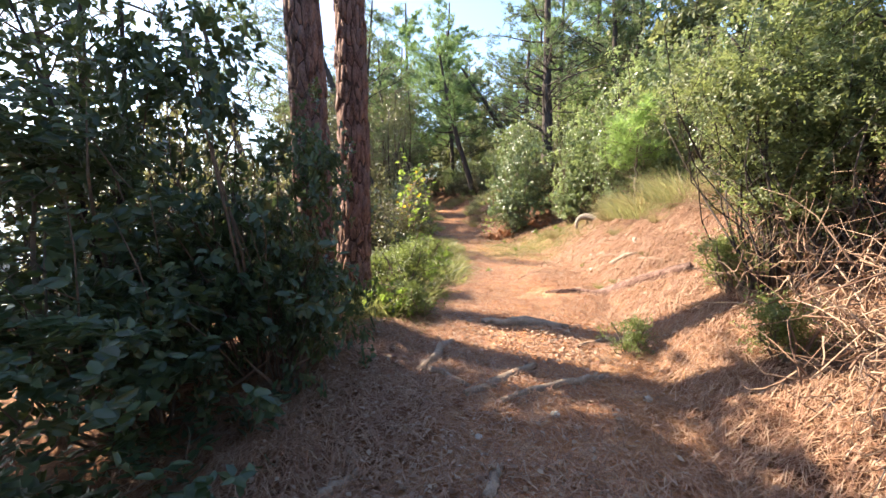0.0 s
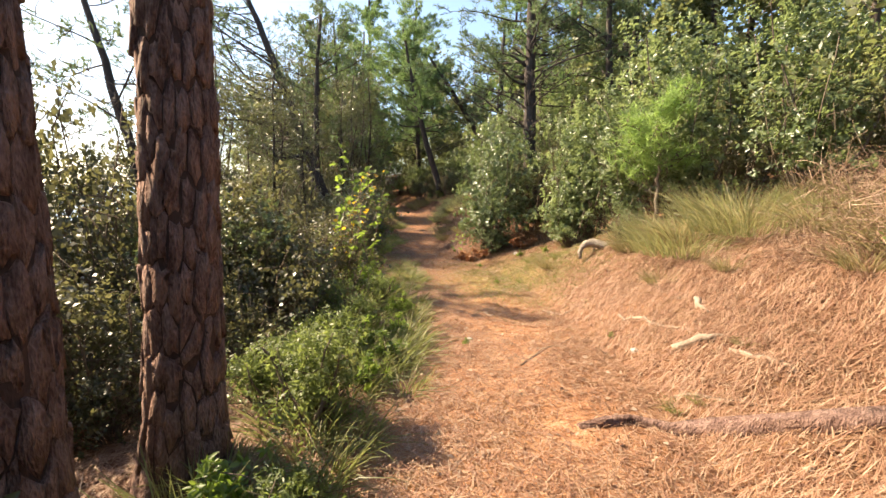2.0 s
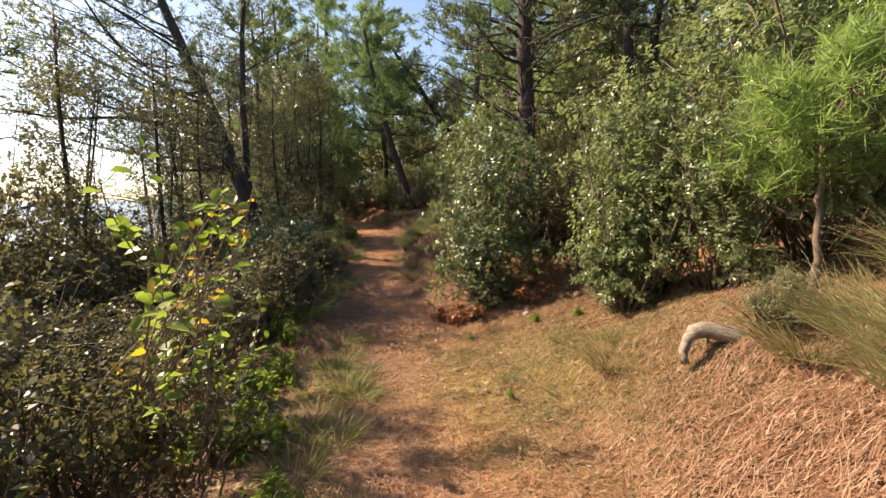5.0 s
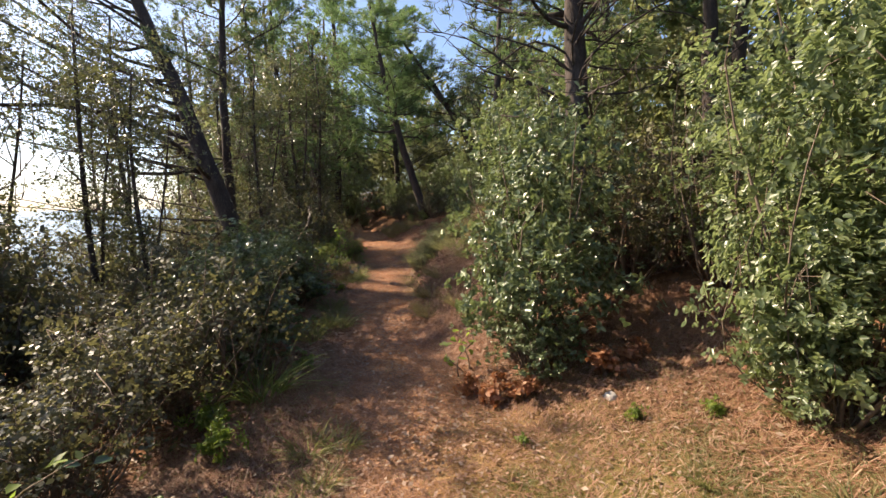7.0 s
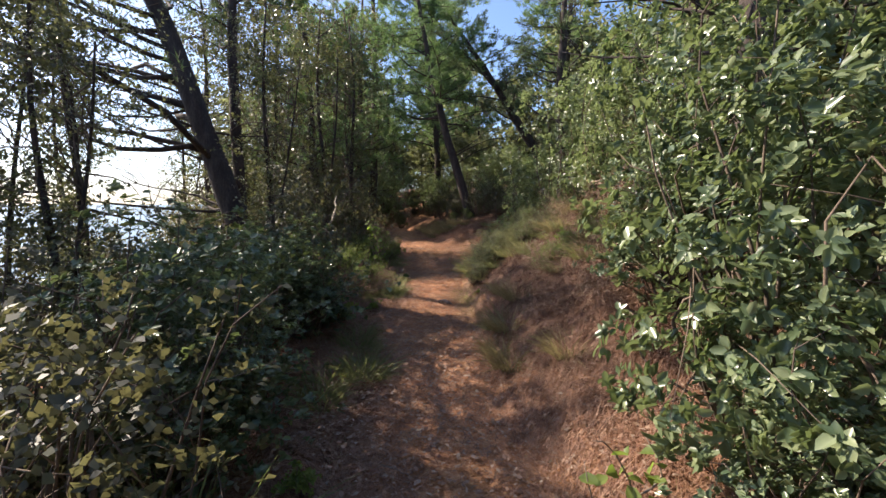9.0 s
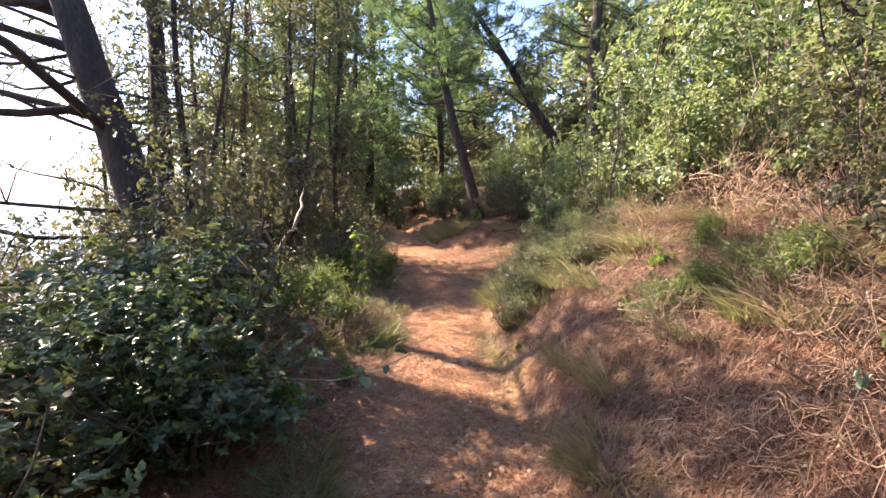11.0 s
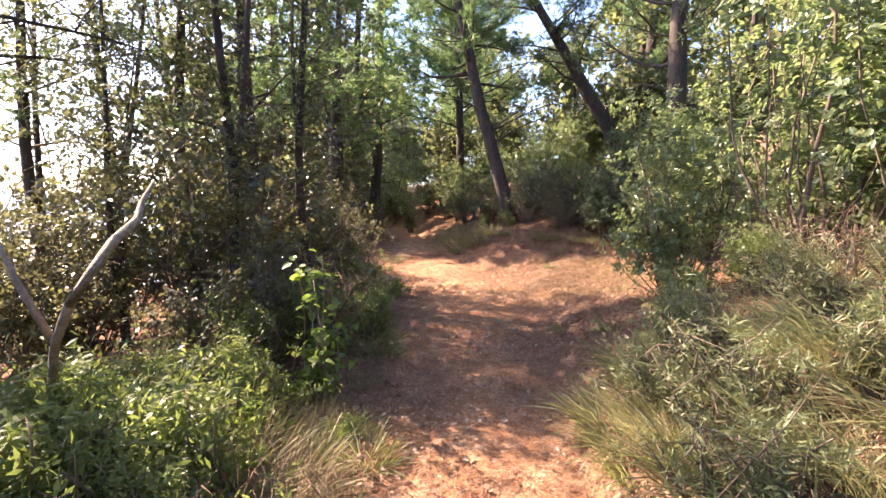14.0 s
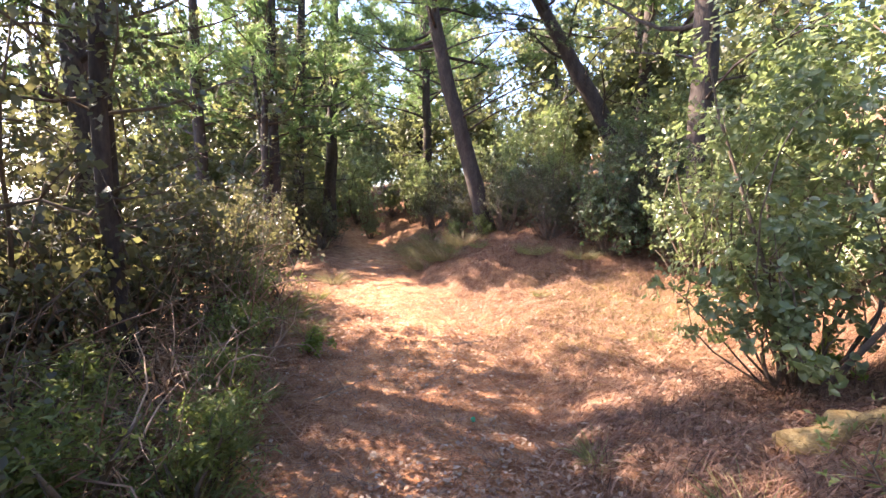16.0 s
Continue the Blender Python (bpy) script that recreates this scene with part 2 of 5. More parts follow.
def water_material():
    m, nodes, links, bsdf = material("sea_water")
    bsdf.inputs["Base Color"].default_value = (0.06, 0.1, 0.13, 1)
    bsdf.inputs["Roughness"].default_value = 0.25
    n = noise_node(nodes, links, 0.6, 4)
    bp = nodes.new("ShaderNodeBump")
    bp.inputs["Strength"].default_value = 0.6
    links.new(n.outputs["Fac"], bp.inputs["Height"])
    links.new(bp.outputs[0], bsdf.inputs["Normal"])
    return m


MAT["water"] = water_material()


# ---- mesh helpers ----
def mesh_np(name, verts, quads=None, tris=None, mat=None, smooth=False):
    me = bpy.data.meshes.new(name)
    verts = np.asarray(verts, np.float32)
    quads = np.zeros((0, 4), np.int32) if quads is None else np.asarray(quads, np.int32).reshape(-1, 4)
    tris = np.zeros((0, 3), np.int32) if tris is None else np.asarray(tris, np.int32).reshape(-1, 3)
    me.vertices.add(len(verts))
    me.vertices.foreach_set("co", verts.ravel())
    loops = np.concatenate([quads.ravel(), tris.ravel()])
    me.loops.add(len(loops))
    me.loops.foreach_set("vertex_index", loops)
    starts = np.concatenate([np.arange(len(quads)) * 4, len(quads) * 4 + np.arange(len(tris)) * 3])
    me.polygons.add(len(starts))
    me.polygons.foreach_set("loop_start", starts.astype(np.int32))
    if smooth:
        me.polygons.foreach_set("use_smooth", np.ones(len(starts), bool))
    if mat:
        me.materials.append(MAT[mat])
    me.update(calc_edges=True)
    return me


class Soup:
    """Collects vertices, quads and triangles of many small pieces into one mesh."""

    def __init__(self):
        self.v, self.q, self.t, self.n = [], [], [], 0

    def add(self, v, q=None, t=None):
        v = np.asarray(v, float).reshape(-1, 3)
        if q is not None and len(q):
            self.q.append(np.asarray(q) + self.n)
        if t is not None and len(t):
            self.t.append(np.asarray(t) + self.n)
        self.v.append(v)
        self.n += len(v)
        return self

    def mesh(self, name, mat, smooth=False):
        return mesh_np(name, np.concatenate(self.v), np.concatenate(self.q) if self.q else None, np.concatenate(self.t) if self.t else None, mat, smooth)


def unit(v):
    return v / np.maximum(np.linalg.norm(v, axis=-1, keepdims=True), 1e-9)


def tube(path, radii, sides=6, wob=0.0):
    """A tapered tube along a path: vertices and quads, with closed ends drawn to a point."""
    path, radii = np.asarray(path, float), np.asarray(radii, float)
    tan = unit(np.gradient(path, axis=0))
    ref = np.array([0.31, 0.87, 0.38]) if abs(tan[:, 2]).mean() > 0.8 else np.array([0.1, 0.05, 1.0])
    a = unit(np.cross(tan, ref))
    b = np.cross(tan, a)
    ang = np.linspace(0, 2 * np.pi, sides, endpoint=False)
    r = radii[:, None] * (1 + wob * rng.uniform(-1, 1, (len(path), sides)))
    v = path[:, None] + (np.cos(ang)[None, :, None] * a[:, None] + np.sin(ang)[None, :, None] * b[:, None]) * r[..., None]
    k = len(path)
    i = np.arange(k - 1)[:, None] * sides
    j = np.arange(sides)[None]
    jn = (j + 1) % sides
    q = np.stack([i + j, i + jn, i + sides + jn, i + sides + j], -1).reshape(-1, 4)
    v = np.concatenate([v.reshape(-1, 3), path[:1], path[-1:]])
    js = np.arange(sides)
    t = np.concatenate([np.stack([np.full(sides, k * sides), (js + 1) % sides, js], -1), np.stack([np.full(sides, k * sides + 1), (k - 1) * sides + js, (k - 1) * sides + (js + 1) % sides], -1)])
    return v, q, t


def curve(p0, p1, bend=0.2, k=6, sag=0.0):
    """A wandering path from p0 to p1."""
    p0, p1 = np.asarray(p0, float), np.asarray(p1, float)
    s = np.linspace(0, 1, k)[:, None]
    far = np.linalg.norm(p1 - p0)
    off = rng.normal(0, bend * far * 0.4, 3)
    off2 = rng.normal(0, bend * far * 0.2, 3)
    return p0 + (p1 - p0) * s + off * np.sin(np.pi * s) + off2 * np.sin(2 * np.pi * s) + np.array([0, 0, -sag * far]) * (s * s)


def leaf_mesh(p, d, n, length, width, fold=0.3):
    """Pointed oval leaves, two faces each, folded along the midrib."""
    d = unit(d)
    s = unit(np.cross(d, n))
    n = np.cross(s, d)
    length, width = np.broadcast_to(length, len(p))[:, None], np.broadcast_to(width, len(p))[:, None]
    up = n * width * fold
    v = np.stack([p, p + d * length * 0.3 + s * width + up, p + d * length * 0.7 + s * width * 0.85 + up - n * length * 0.06, p + d * length - n * length * 0.16, p + d * length * 0.7 - s * width * 0.85 + up - n * length * 0.06, p + d * length * 0.3 - s * width + up], 1)
    i = np.arange(len(p))[:, None] * 6
    q = np.concatenate([i + np.array([[0, 1, 2, 3]]), i + np.array([[0, 3, 4, 5]])])
    return v.reshape(-1, 3), q


def small_leaf_mesh(p, d, n, length, width):
    """Small leaves, one bent kite each."""
    d = unit(d)
    s = unit(np.cross(d, n))
    n = np.cross(s, d)
    length, width = np.broadcast_to(length, len(p))[:, None], np.broadcast_to(width, len(p))[:, None]
    mid = p + d * length * 0.5 + n * width * 0.35
    v = np.stack([p, mid + s * width, p + d * length, mid - s * width], 1)
    return v.reshape(-1, 3), np.arange(len(p))[:, None] * 4 + np.array([[0, 1, 2, 3]])


def blade_mesh(p, d, length, width, droop=0.5):
    """Grass blades: bent strips of two quads and a tip."""
    d = unit(d)
    s = unit(np.cross(d, rng.normal(0, 1, (len(p), 3))))
    flat = d.copy()
    flat[:, 2] = 0
    flat = unit(flat + 1e-6)
    length, width = np.broadcast_to(length, len(p))[:, None], np.broadcast_to(width, len(p))[:, None]
    droop = np.broadcast_to(droop, len(p))[:, None]
    pts = []
    for f in (0, 0.4, 0.75, 1.0):
        c = p + d * length * f + (flat * 0.5 - np.array([0, 0, 0.7])) * droop * length * f * f
        w = width * (1 - 0.75 * f)
        pts += [c - s * w, c + s * w] if f < 1 else [c]
    v = np.stack(pts, 1)
    i = np.arange(len(p))[:, None] * 7
    q = np.concatenate([i + np.array([[0, 1, 3, 2]]), i + np.array([[2, 3, 5, 4]])])
    t = i + np.array([[4, 5, 6]])
    return v.reshape(-1, 3), q, t


def needle_mesh(p, d, length, width):
    s = unit(np.cross(d, rng.normal(0, 1, d.shape))) * np.broadcast_to(width, len(p))[:, None] / 2
    v = np.stack([p - s, p + s, p + d * np.broadcast_to(length, len(p))[:, None]], 1)
    return v.reshape(-1, 3), np.arange(len(p) * 3).reshape(-1, 3)


def part(name, me, parent, label=""):
    ob = new(name, me)
    ob.parent = parent
    if label:
        tagged(ob, label)
    return ob


def thing(name, label, category, group="", kind="", at=(0, 0, 0)):
    ob = new(name)
    ob.empty_display_size = 0.1
    ob.location = at
    return tagged(ob, label, category, group, kind)


# ---- the lie of the land ----
def lattice(x, y, scale, seed):
    """Smooth value noise, -1 to 1."""
    x, y = np.asarray(x, float) * scale, np.asarray(y, float) * scale
    xi, yi = np.floor(x), np.floor(y)
    fx, fy = x - xi, y - yi
    fx, fy = fx * fx * (3 - 2 * fx), fy * fy * (3 - 2 * fy)

    def h(a, b):
        v = np.sin(a * 127.1 + b * 311.7 + seed * 74.7) * 43758.5453
        return (v - np.floor(v)) * 2 - 1

    return (h(xi, yi) * (1 - fx) + h(xi + 1, yi) * fx) * (1 - fy) + (h(xi, yi + 1) * (1 - fx) + h(xi + 1, yi + 1) * fx) * fy


def along(y, ys, vs):
    return sum(np.interp(y + o, ys, vs) for o in (-0.6, -0.3, 0, 0.3, 0.6)) / 5


def path_mid(y):
    return along(y, [-3, 0, 3.5, 5, 7, 9, 11, 13, 15, 17, 19, 21.5, 24, 27, 30, 35, 38, 60], [0.1, 0.3, 0.7, 0.95, 1.05, 1.15, 0.95, 0.45, 0.45, 0.45, 0.5, 0.6, 0.2, -0.3, -0.6, -1.5, -3.1, -12])


def path_half(y):
    return along(y, [-3, 3.5, 7, 9, 11, 13, 15, 17, 19, 21, 24, 27, 30, 60], [0.75, 0.8, 0.8, 0.75, 0.6, 0.45, 0.5, 0.48, 0.6, 0.8, 0.9, 0.75, 0.55, 0.5])


def floor_z(y):
    return along(y, [-30, -3, 0, 3, 5, 8, 11, 14, 16, 20, 27, 32, 60, 200], [-1.5, -0.25, 0.05, 0.42, 0.5, 0.4, 0.3, 0.4, 0.49, 0.5, 0.45, 0.5, 0.9, 3])


def land(x, y, fine=True):
    """Height of the ground: a trodden path, a bank on its right, a slope to the sea on its left."""
    x, y = np.asarray(x, float), np.asarray(y, float)
    mid, half = path_mid(y), path_half(y)
    z = floor_z(y)
    u = np.maximum(x - mid - half, 0)
    k = along(y, [-3, 3, 9, 10.5, 13, 14.3, 18, 19.5, 21, 24.5, 26.5, 40], [0.45, 0.55, 0.5, 0.25, 0.28, 0.95, 0.95, 0.4, 0.05, 0.05, 0.6, 0.5])
    top = along(y, [-3, 3, 9, 10.5, 13, 14.3, 18, 19.5, 21, 24.5, 26.5, 40], [1.2, 1.4, 1.3, 1.0, 1.0, 1.0, 1.0, 0.6, 0.3, 0.3, 1.1, 1.2])
    z = z + top * (1 - np.exp(-k * u / top)) + 0.10 * np.minimum(u, 60) + 0.0015 * np.minimum(u, 60) ** 2
    w = np.maximum(mid - half - x, 0)
    z = z + 0.06 * np.minimum(w, 0.5) - 0.16 * np.maximum(np.minimum(w, 60) - 0.6, 0) - 0.75 * np.maximum(np.minimum(w, 26) - 6.5, 0)
    z = np.maximum(z, -18)
    off = np.clip((u + w) / 0.8, 0, 1)
    z = z - 0.04 * (1 - off)
    z = z + lattice(x, y, 0.7, 1) * (0.03 + 0.08 * off) + lattice(x, y, 2.3, 2) * (0.015 + 0.03 * off)
    if fine:
        z = z + lattice(x, y, 6, 3) * (0.012 + 0.02 * off) + lattice(x, y, 15, 4) * (0.007 + 0.005 * off)
    return z


def lz(x, y):
    return float(land(x, y))


def build_ground():
    def axis(lo, hi, step, far):
        mid = np.arange(lo, hi, step)
        out = step * 1.14 ** np.arange(1, 90)
        out = np.cumsum(out)
        out = out[out < far]
        return np.concatenate([lo - out[::-1], mid, hi + out])

    xs, ys = axis(-2.4, 4.2, 0.07, 3500), axis(-0.3, 28, 0.075, 3500)
    gx, gy = np.meshgrid(xs, ys, indexing="ij")
    gz = land(gx, gy)
    v = np.stack([gx, gy, gz], -1).reshape(-1, 3)
    n = len(ys)
    i = (np.arange(len(xs) - 1)[:, None] * n + np.arange(n - 1)[None]).reshape(-1, 1)
    q = i + np.array([[0, n, n + 1, 1]])
    me = mesh_np("ground", v, q, None, "ground", True)
    x, y = v[:, 0], v[:, 1]
    edge = np.abs(x - path_mid(y)) / path_half(y)
    worn = np.clip(1.25 - edge * 0.75 + lattice(x, y, 1.3, 9) * 0.35, 0, 1)
    green = np.clip(np.exp(-((x - 1.6) / 0.9) ** 2 - ((y - 9.6) / 1.6) ** 2) * 0.8, 0, 1)
    green += np.clip(np.exp(-((x - 0.95) / 0.16) ** 2 - ((y - 16.4) / 0.9) ** 2), 0, 1) * 0.9
    green += np.clip(np.exp(-((x - 2.8) / 1.3) ** 2 - ((y - 23) / 1.2) ** 2), 0, 1) * 0.55
    for nm, val in (("worn", worn), ("green", green)):
        a = me.attributes.new(nm, "FLOAT", "POINT")
        a.data.foreach_set("value", val.astype(np.float32))
    tagged(new("ground", me), "orange-brown earth path worn through pine needle litter", "ground", kind="structure")


build_ground()
tagged(new("water", mesh_np("water", [(-4000, -4000, -13), (-9, -4000, -13), (-9, 4000, -13), (-4000, 4000, -13)], [(0, 1, 2, 3)], None, "water")), "calm sea glinting below the wooded slope", "sea", kind="structure")


# ---- plants ----
def cluster_points(lobes, n, shell=0.5, gaps=0.25, seed=0):
    """Twig tips in a union of ellipsoids (x, y, z, rx, ry, rz), gathered into sprays with gaps between them, over a sparse inside. Also their outward directions."""
    lobes = np.asarray(lobes, float)
    vol = np.prod(lobes[:, 3:], axis=1) ** 0.75
    per = 11
    nc = max(10, n * 2 // per)
    pick = rng.choice(len(lobes), nc, p=vol / vol.sum())
    d = unit(rng.normal(0, 1, (nc, 3)))
    r = shell + (1 - shell) * rng.uniform(0, 1, (nc, 1)) ** 0.6
    inner = rng.uniform(0, 1, (nc, 1)) < 0.18
    r = np.where(inner, r * 0.5, r * (1 + 0.18 * np.sin(d[:, :1] * 5 + seed) + 0.15 * np.sin(d[:, 2:] * 7 + seed * 2)))
    mid = lobes[pick, :3] + d * r * lobes[pick, 3:]
    hole = np.sin(mid[:, 0] * 5.1 + seed) + np.sin(mid[:, 1] * 4.7 + 2 * seed) + np.sin(mid[:, 2] * 5.9 + 3 * seed)
    wide = lobes[pick, 3:].mean(1, keepdims=True) * 0.135 * rng.uniform(0.6, 1.5, (nc, 1))
    spray = rng.normal(0, 1, (nc, per, 3))
    along_ = rng.uniform(-1.6, 0.9, (nc, per, 1))
    p = (mid[:, None] + spray * wide[:, None] * np.array([1, 1, 0.75]) + (d * wide)[:, None] * along_).reshape(-1, 3)
    keep = np.repeat(hole > -3 + gaps * 6 * 0.5, per) & (p[:, 2] > 0.03)
    out = unit(np.repeat(d, per, 0) + spray.reshape(-1, 3) * 0.35)
    order = rng.permutation(int(keep.sum()))[:n]
    return p[keep][order], out[keep][order]


def leafy(p, out, per, length, width, spread=0.06, rise=0.35, small=False):
    """Leaves in whorls along each twig tip."""
    n = len(p) * per
    axis = unit(out * 0.55 + np.array([0, 0, 0.45]) + rng.normal(0, 0.4, (len(p), 3)))
    ax = np.repeat(axis, per, 0)
    rad = unit(np.cross(ax, rng.normal(0, 1, (n, 3))))
    pp = np.repeat(p, per, 0) - ax * rng.uniform(0, 2.2, (n, 1)) * spread + rng.normal(0, spread * 0.15, (n, 3))
    dd = ax * rise + rad + rng.normal(0, 0.18, (n, 3))
    nn = ax + rng.normal(0, 0.25, (n, 3))
    size = rng.uniform(0.6, 1.15, n)
    return (small_leaf_mesh if small else leaf_mesh)(pp, dd, nn, length * size, width * size * (1.25 if small else 1))


def shrub(name, label, category, lobes, tips, per, leaf, length, width, stems=26, spread=0.06, gaps=0.25, shell=0.45, group="", wood="twig", stem_r=0.012, twigs=60, small=False):
    """A shrub at the origin: stems and twigs, and foliage of single leaves."""
    root = thing(name, label, category, group)
    p, out = cluster_points(lobes, tips, shell, gaps, rng.uniform(0, 6))
    part("foliage", mesh_np("foliage", *leafy(p, out, per, length, width, spread, small=small), None, leaf), root)
    s = Soup()
    ends = p[rng.choice(len(p), min(stems, len(p)), replace=False)]
    for count, e in enumerate(ends):
        foot = np.array([e[0] * 0.18, e[1] * 0.18, -0.05])
        path = curve(foot, e, 0.22, 7)
        if count < 7:
            part("stem", Soup().add(*tube(path, np.linspace(stem_r * rng.uniform(1.1, 1.9), 0.003, 7), 6)).mesh("stem", wood, True), root)
        else:
            s.add(*tube(path, np.linspace(stem_r * rng.uniform(0.6, 1.1), 0.003, 7), 4))
        for _ in range(max(1, twigs // stems)):
            a = path[rng.integers(3, 7)]
            b = p[np.argmin(((p - a - rng.normal(0, 0.25, 3)) ** 2).sum(1))]
            s.add(*tube(curve(a, b, 0.2, 3), np.linspace(0.004, 0.0015, 3), 3))
    tagged(part("twigwork", s.mesh("twigwork", wood, True), root), kind="stuff")
    return root


def place(ob, x, y, size=1.0, turn=None, dz=0.0, tall=1.0):
    """Stand a built plant on the ground."""
    turn = rng.uniform(0, 360) if turn is None else turn
    ob.location = (x, y, lz(x, y) + dz)
    ob.rotation_euler = (0, 0, radians(turn))
    ob.scale = (size, size, size * tall)
    return ob


def again(ob, x, y, size=1.0, turn=None, dz=0.0, tall=1.0, label=""):
    """A further plant of the same build."""
    turn = rng.uniform(0, 360) if turn is None else turn
    was = tuple(ob.scale)
    m = pose(x, y, lz(x, y) + dz, 0, 0, turn) @ Matrix.Diagonal((size / was[0], size / was[1], size * tall / was[2], 1))
    c = copy_thing(ob, m)
    if label:
        tagged(c, label)
    return c


def tuft(name, label, category, n, height, spread, mat, width=0.004, droop=0.5, lean=0.45, group=""):
    root = thing(name, label, category, group)
    a = rng.uniform(0, 2 * np.pi, n)
    r = spread * np.sqrt(rng.uniform(0, 1, n))
    p = np.stack([np.cos(a) * r, np.sin(a) * r, np.full(n, -0.03)], 1)
    d = np.stack([np.cos(a) * lean, np.sin(a) * lean, np.ones(n)], 1) + rng.normal(0, 0.22, (n, 3))
    part("foliage", mesh_np("foliage", *blade_mesh(p, d, height * rng.uniform(0.45, 1.1, n), width * rng.uniform(0.6, 1.2, n), droop * rng.uniform(0.3, 1.3, n)), mat), root)
    return root


def brush(name, label, category, n, size, rise, mat="dry_brush", group="", r=0.004, length=0.5):
    """A tangle of dry bare stems."""
    root = thing(name, label, category, group)
    s = Soup()
    for _ in range(n):
        a = rng.uniform(-1, 1, 3) * np.array(size)
        a[2] = abs(a[2]) * 0.6
        b = a + unit(rng.normal(0, 1, 3) + np.array([0, 0, rise])) * length * rng.uniform(0.4, 1.3)
        b[2] = max(b[2], 0.01)
        s.add(*tube(curve(a, b, 0.35, 6), np.linspace(r * rng.uniform(0.5, 1.6), 0.001, 6), 3))
    tagged(part("tangle", s.mesh("tangle", mat), root), kind="stuff")
    return root


def pine(name, label, foot, top, dia, limbs, crown=True, mat="dark_bark", needles="needle", first=0.3, reach=2.2, dead=0, needle_len=0.1, tufts=26, droop=0.0, sides=14, group="", needle_w=0.019, curve_by=0.05, side_bias=None):
    """A pine: tapered trunk, limbs with twigs, needle tufts at their ends, bare dead branches low down."""
    root = thing(name, label, "tree", group, at=foot)
    top = np.asarray(top, float) - np.asarray(foot, float)
    k = 16
    s = np.linspace(0, 1, k)[:, None]
    path = top * s + np.array([rng.normal(0, 1), rng.normal(0, 1), 0]) * curve_by * np.sin(np.pi * s) * np.linalg.norm(top) * 0.3 + rng.normal(0, 0.012, (k, 3))
    path[0] = (0, 0, -0.15)
    rad = dia / 2 * (1 - 0.75 * s[:, 0] ** 1.2)
    rad[0] *= 1.35
    rad[1] *= 1.06
    t = Soup().add(*tube(path, rad, sides, 0.07))
    part("trunk", t.mesh("trunk", mat, True), root)
    wood, pts, dirs = Soup(), [], []
    high = np.linalg.norm(top)
    for i in range(limbs + dead):
        f = first + (0.97 - first) * (i / max(limbs, 1)) if i < limbs else rng.uniform(first * 0.55, first + 0.2)
        at = path[0] + 0
        at = np.array([np.interp(f * (k - 1), np.arange(k), path[:, c]) for c in range(3)])
        az = rng.uniform(0, 2 * np.pi) if side_bias is None else rng.normal(side_bias, 0.6)
        far = reach * (1.15 - 0.75 * f) * rng.uniform(0.6, 1.15) * (1 if i < limbs else 0.7)
        end = at + np.array([np.cos(az) * far, np.sin(az) * far, far * (rng.uniform(0.0, 0.5) - droop)])
        limb = curve(at, end, 0.16, 8, -0.08)
        thick = np.linspace(dia * (0.13 if i < limbs else 0.06) * (1.2 - f), 0.005, 8)
        part("limb" if i < limbs else "dead_branch", Soup().add(*tube(limb, thick, 6)).mesh("limb", mat, True), root)
        for _ in range(12 if i < limbs else 10):
            j = rng.integers(2, 8)
            tip = limb[j] + unit(rng.normal(0, 1, 3) + (limb[j] - at) * 0.6 / max(far, 0.1) + np.array([0, 0, 0.15])) * rng.uniform(0.2, 0.55) * far * 0.5
            tw = curve(limb[j], tip, 0.2, 4)
            wood.add(*tube(tw, np.linspace(0.009, 0.003, 4), 3))
            if i < limbs and crown:
                m = max(2, tufts // 6)
                for _ in range(m):
                    pts.append(tw[rng.integers(1, 4)] + rng.normal(0, 0.07, 3))
                    dirs.append(unit(tip - at + rng.normal(0, 0.3, 3)))
    tagged(part("twigwork", wood.mesh("twigwork", mat, True), root), kind="stuff")
    if pts:
        per = 15
        p, d = np.repeat(np.array(pts), per, 0), np.repeat(np.array(dirs), per, 0)
        p = p + d * rng.uniform(-0.12, 0.06, (len(p), 1))
        d = unit(d * 0.7 + rng.normal(0, 0.65, d.shape) + np.array([0, 0, 0.2]))
        v, tr = needle_mesh(p, d, needle_len * rng.uniform(0.7, 1.2, len(p)), needle_w)
        part("crown", mesh_np("crown", v, None, tr, needles), root)
    return root


def leaf_tree(name, label, stems, tips, per, leaf, length, width, lobes, spread=0.12, gaps=0.3, mat="dark_bark", group="", branches=26, shell=0.3, small=True):
    """A slender broad-leaved tree. stems: (foot xyz, top xyz, diameter) from the origin."""
    root = thing(name, label, "tree", group)
    p, out = cluster_points(lobes, tips, shell, gaps, rng.uniform(0, 6))
    part("crown", mesh_np("crown", *leafy(p, out, per, length, width, spread, small=small), None, leaf), root)
    twigs = Soup()
    for foot, top, dia in stems:
        path = curve(foot, top, 0.05, 12)
        part("trunk", Soup().add(*tube(path, dia / 2 * np.linspace(1.15, 0.3, 12), 10, 0.06)).mesh("trunk", mat, True), root)
        for _ in range(branches):
            j = rng.integers(3, 12)
            near = p[np.argsort(((p - path[j] - rng.normal(0, 0.5, 3)) ** 2).sum(1))[0]]
            twigs.add(*tube(curve(path[j], near, 0.18, 5), np.linspace(0.012, 0.003, 5), 4))
    tagged(part("twigwork", twigs.mesh("twigwork", "twig", True), root), kind="stuff")
    return root


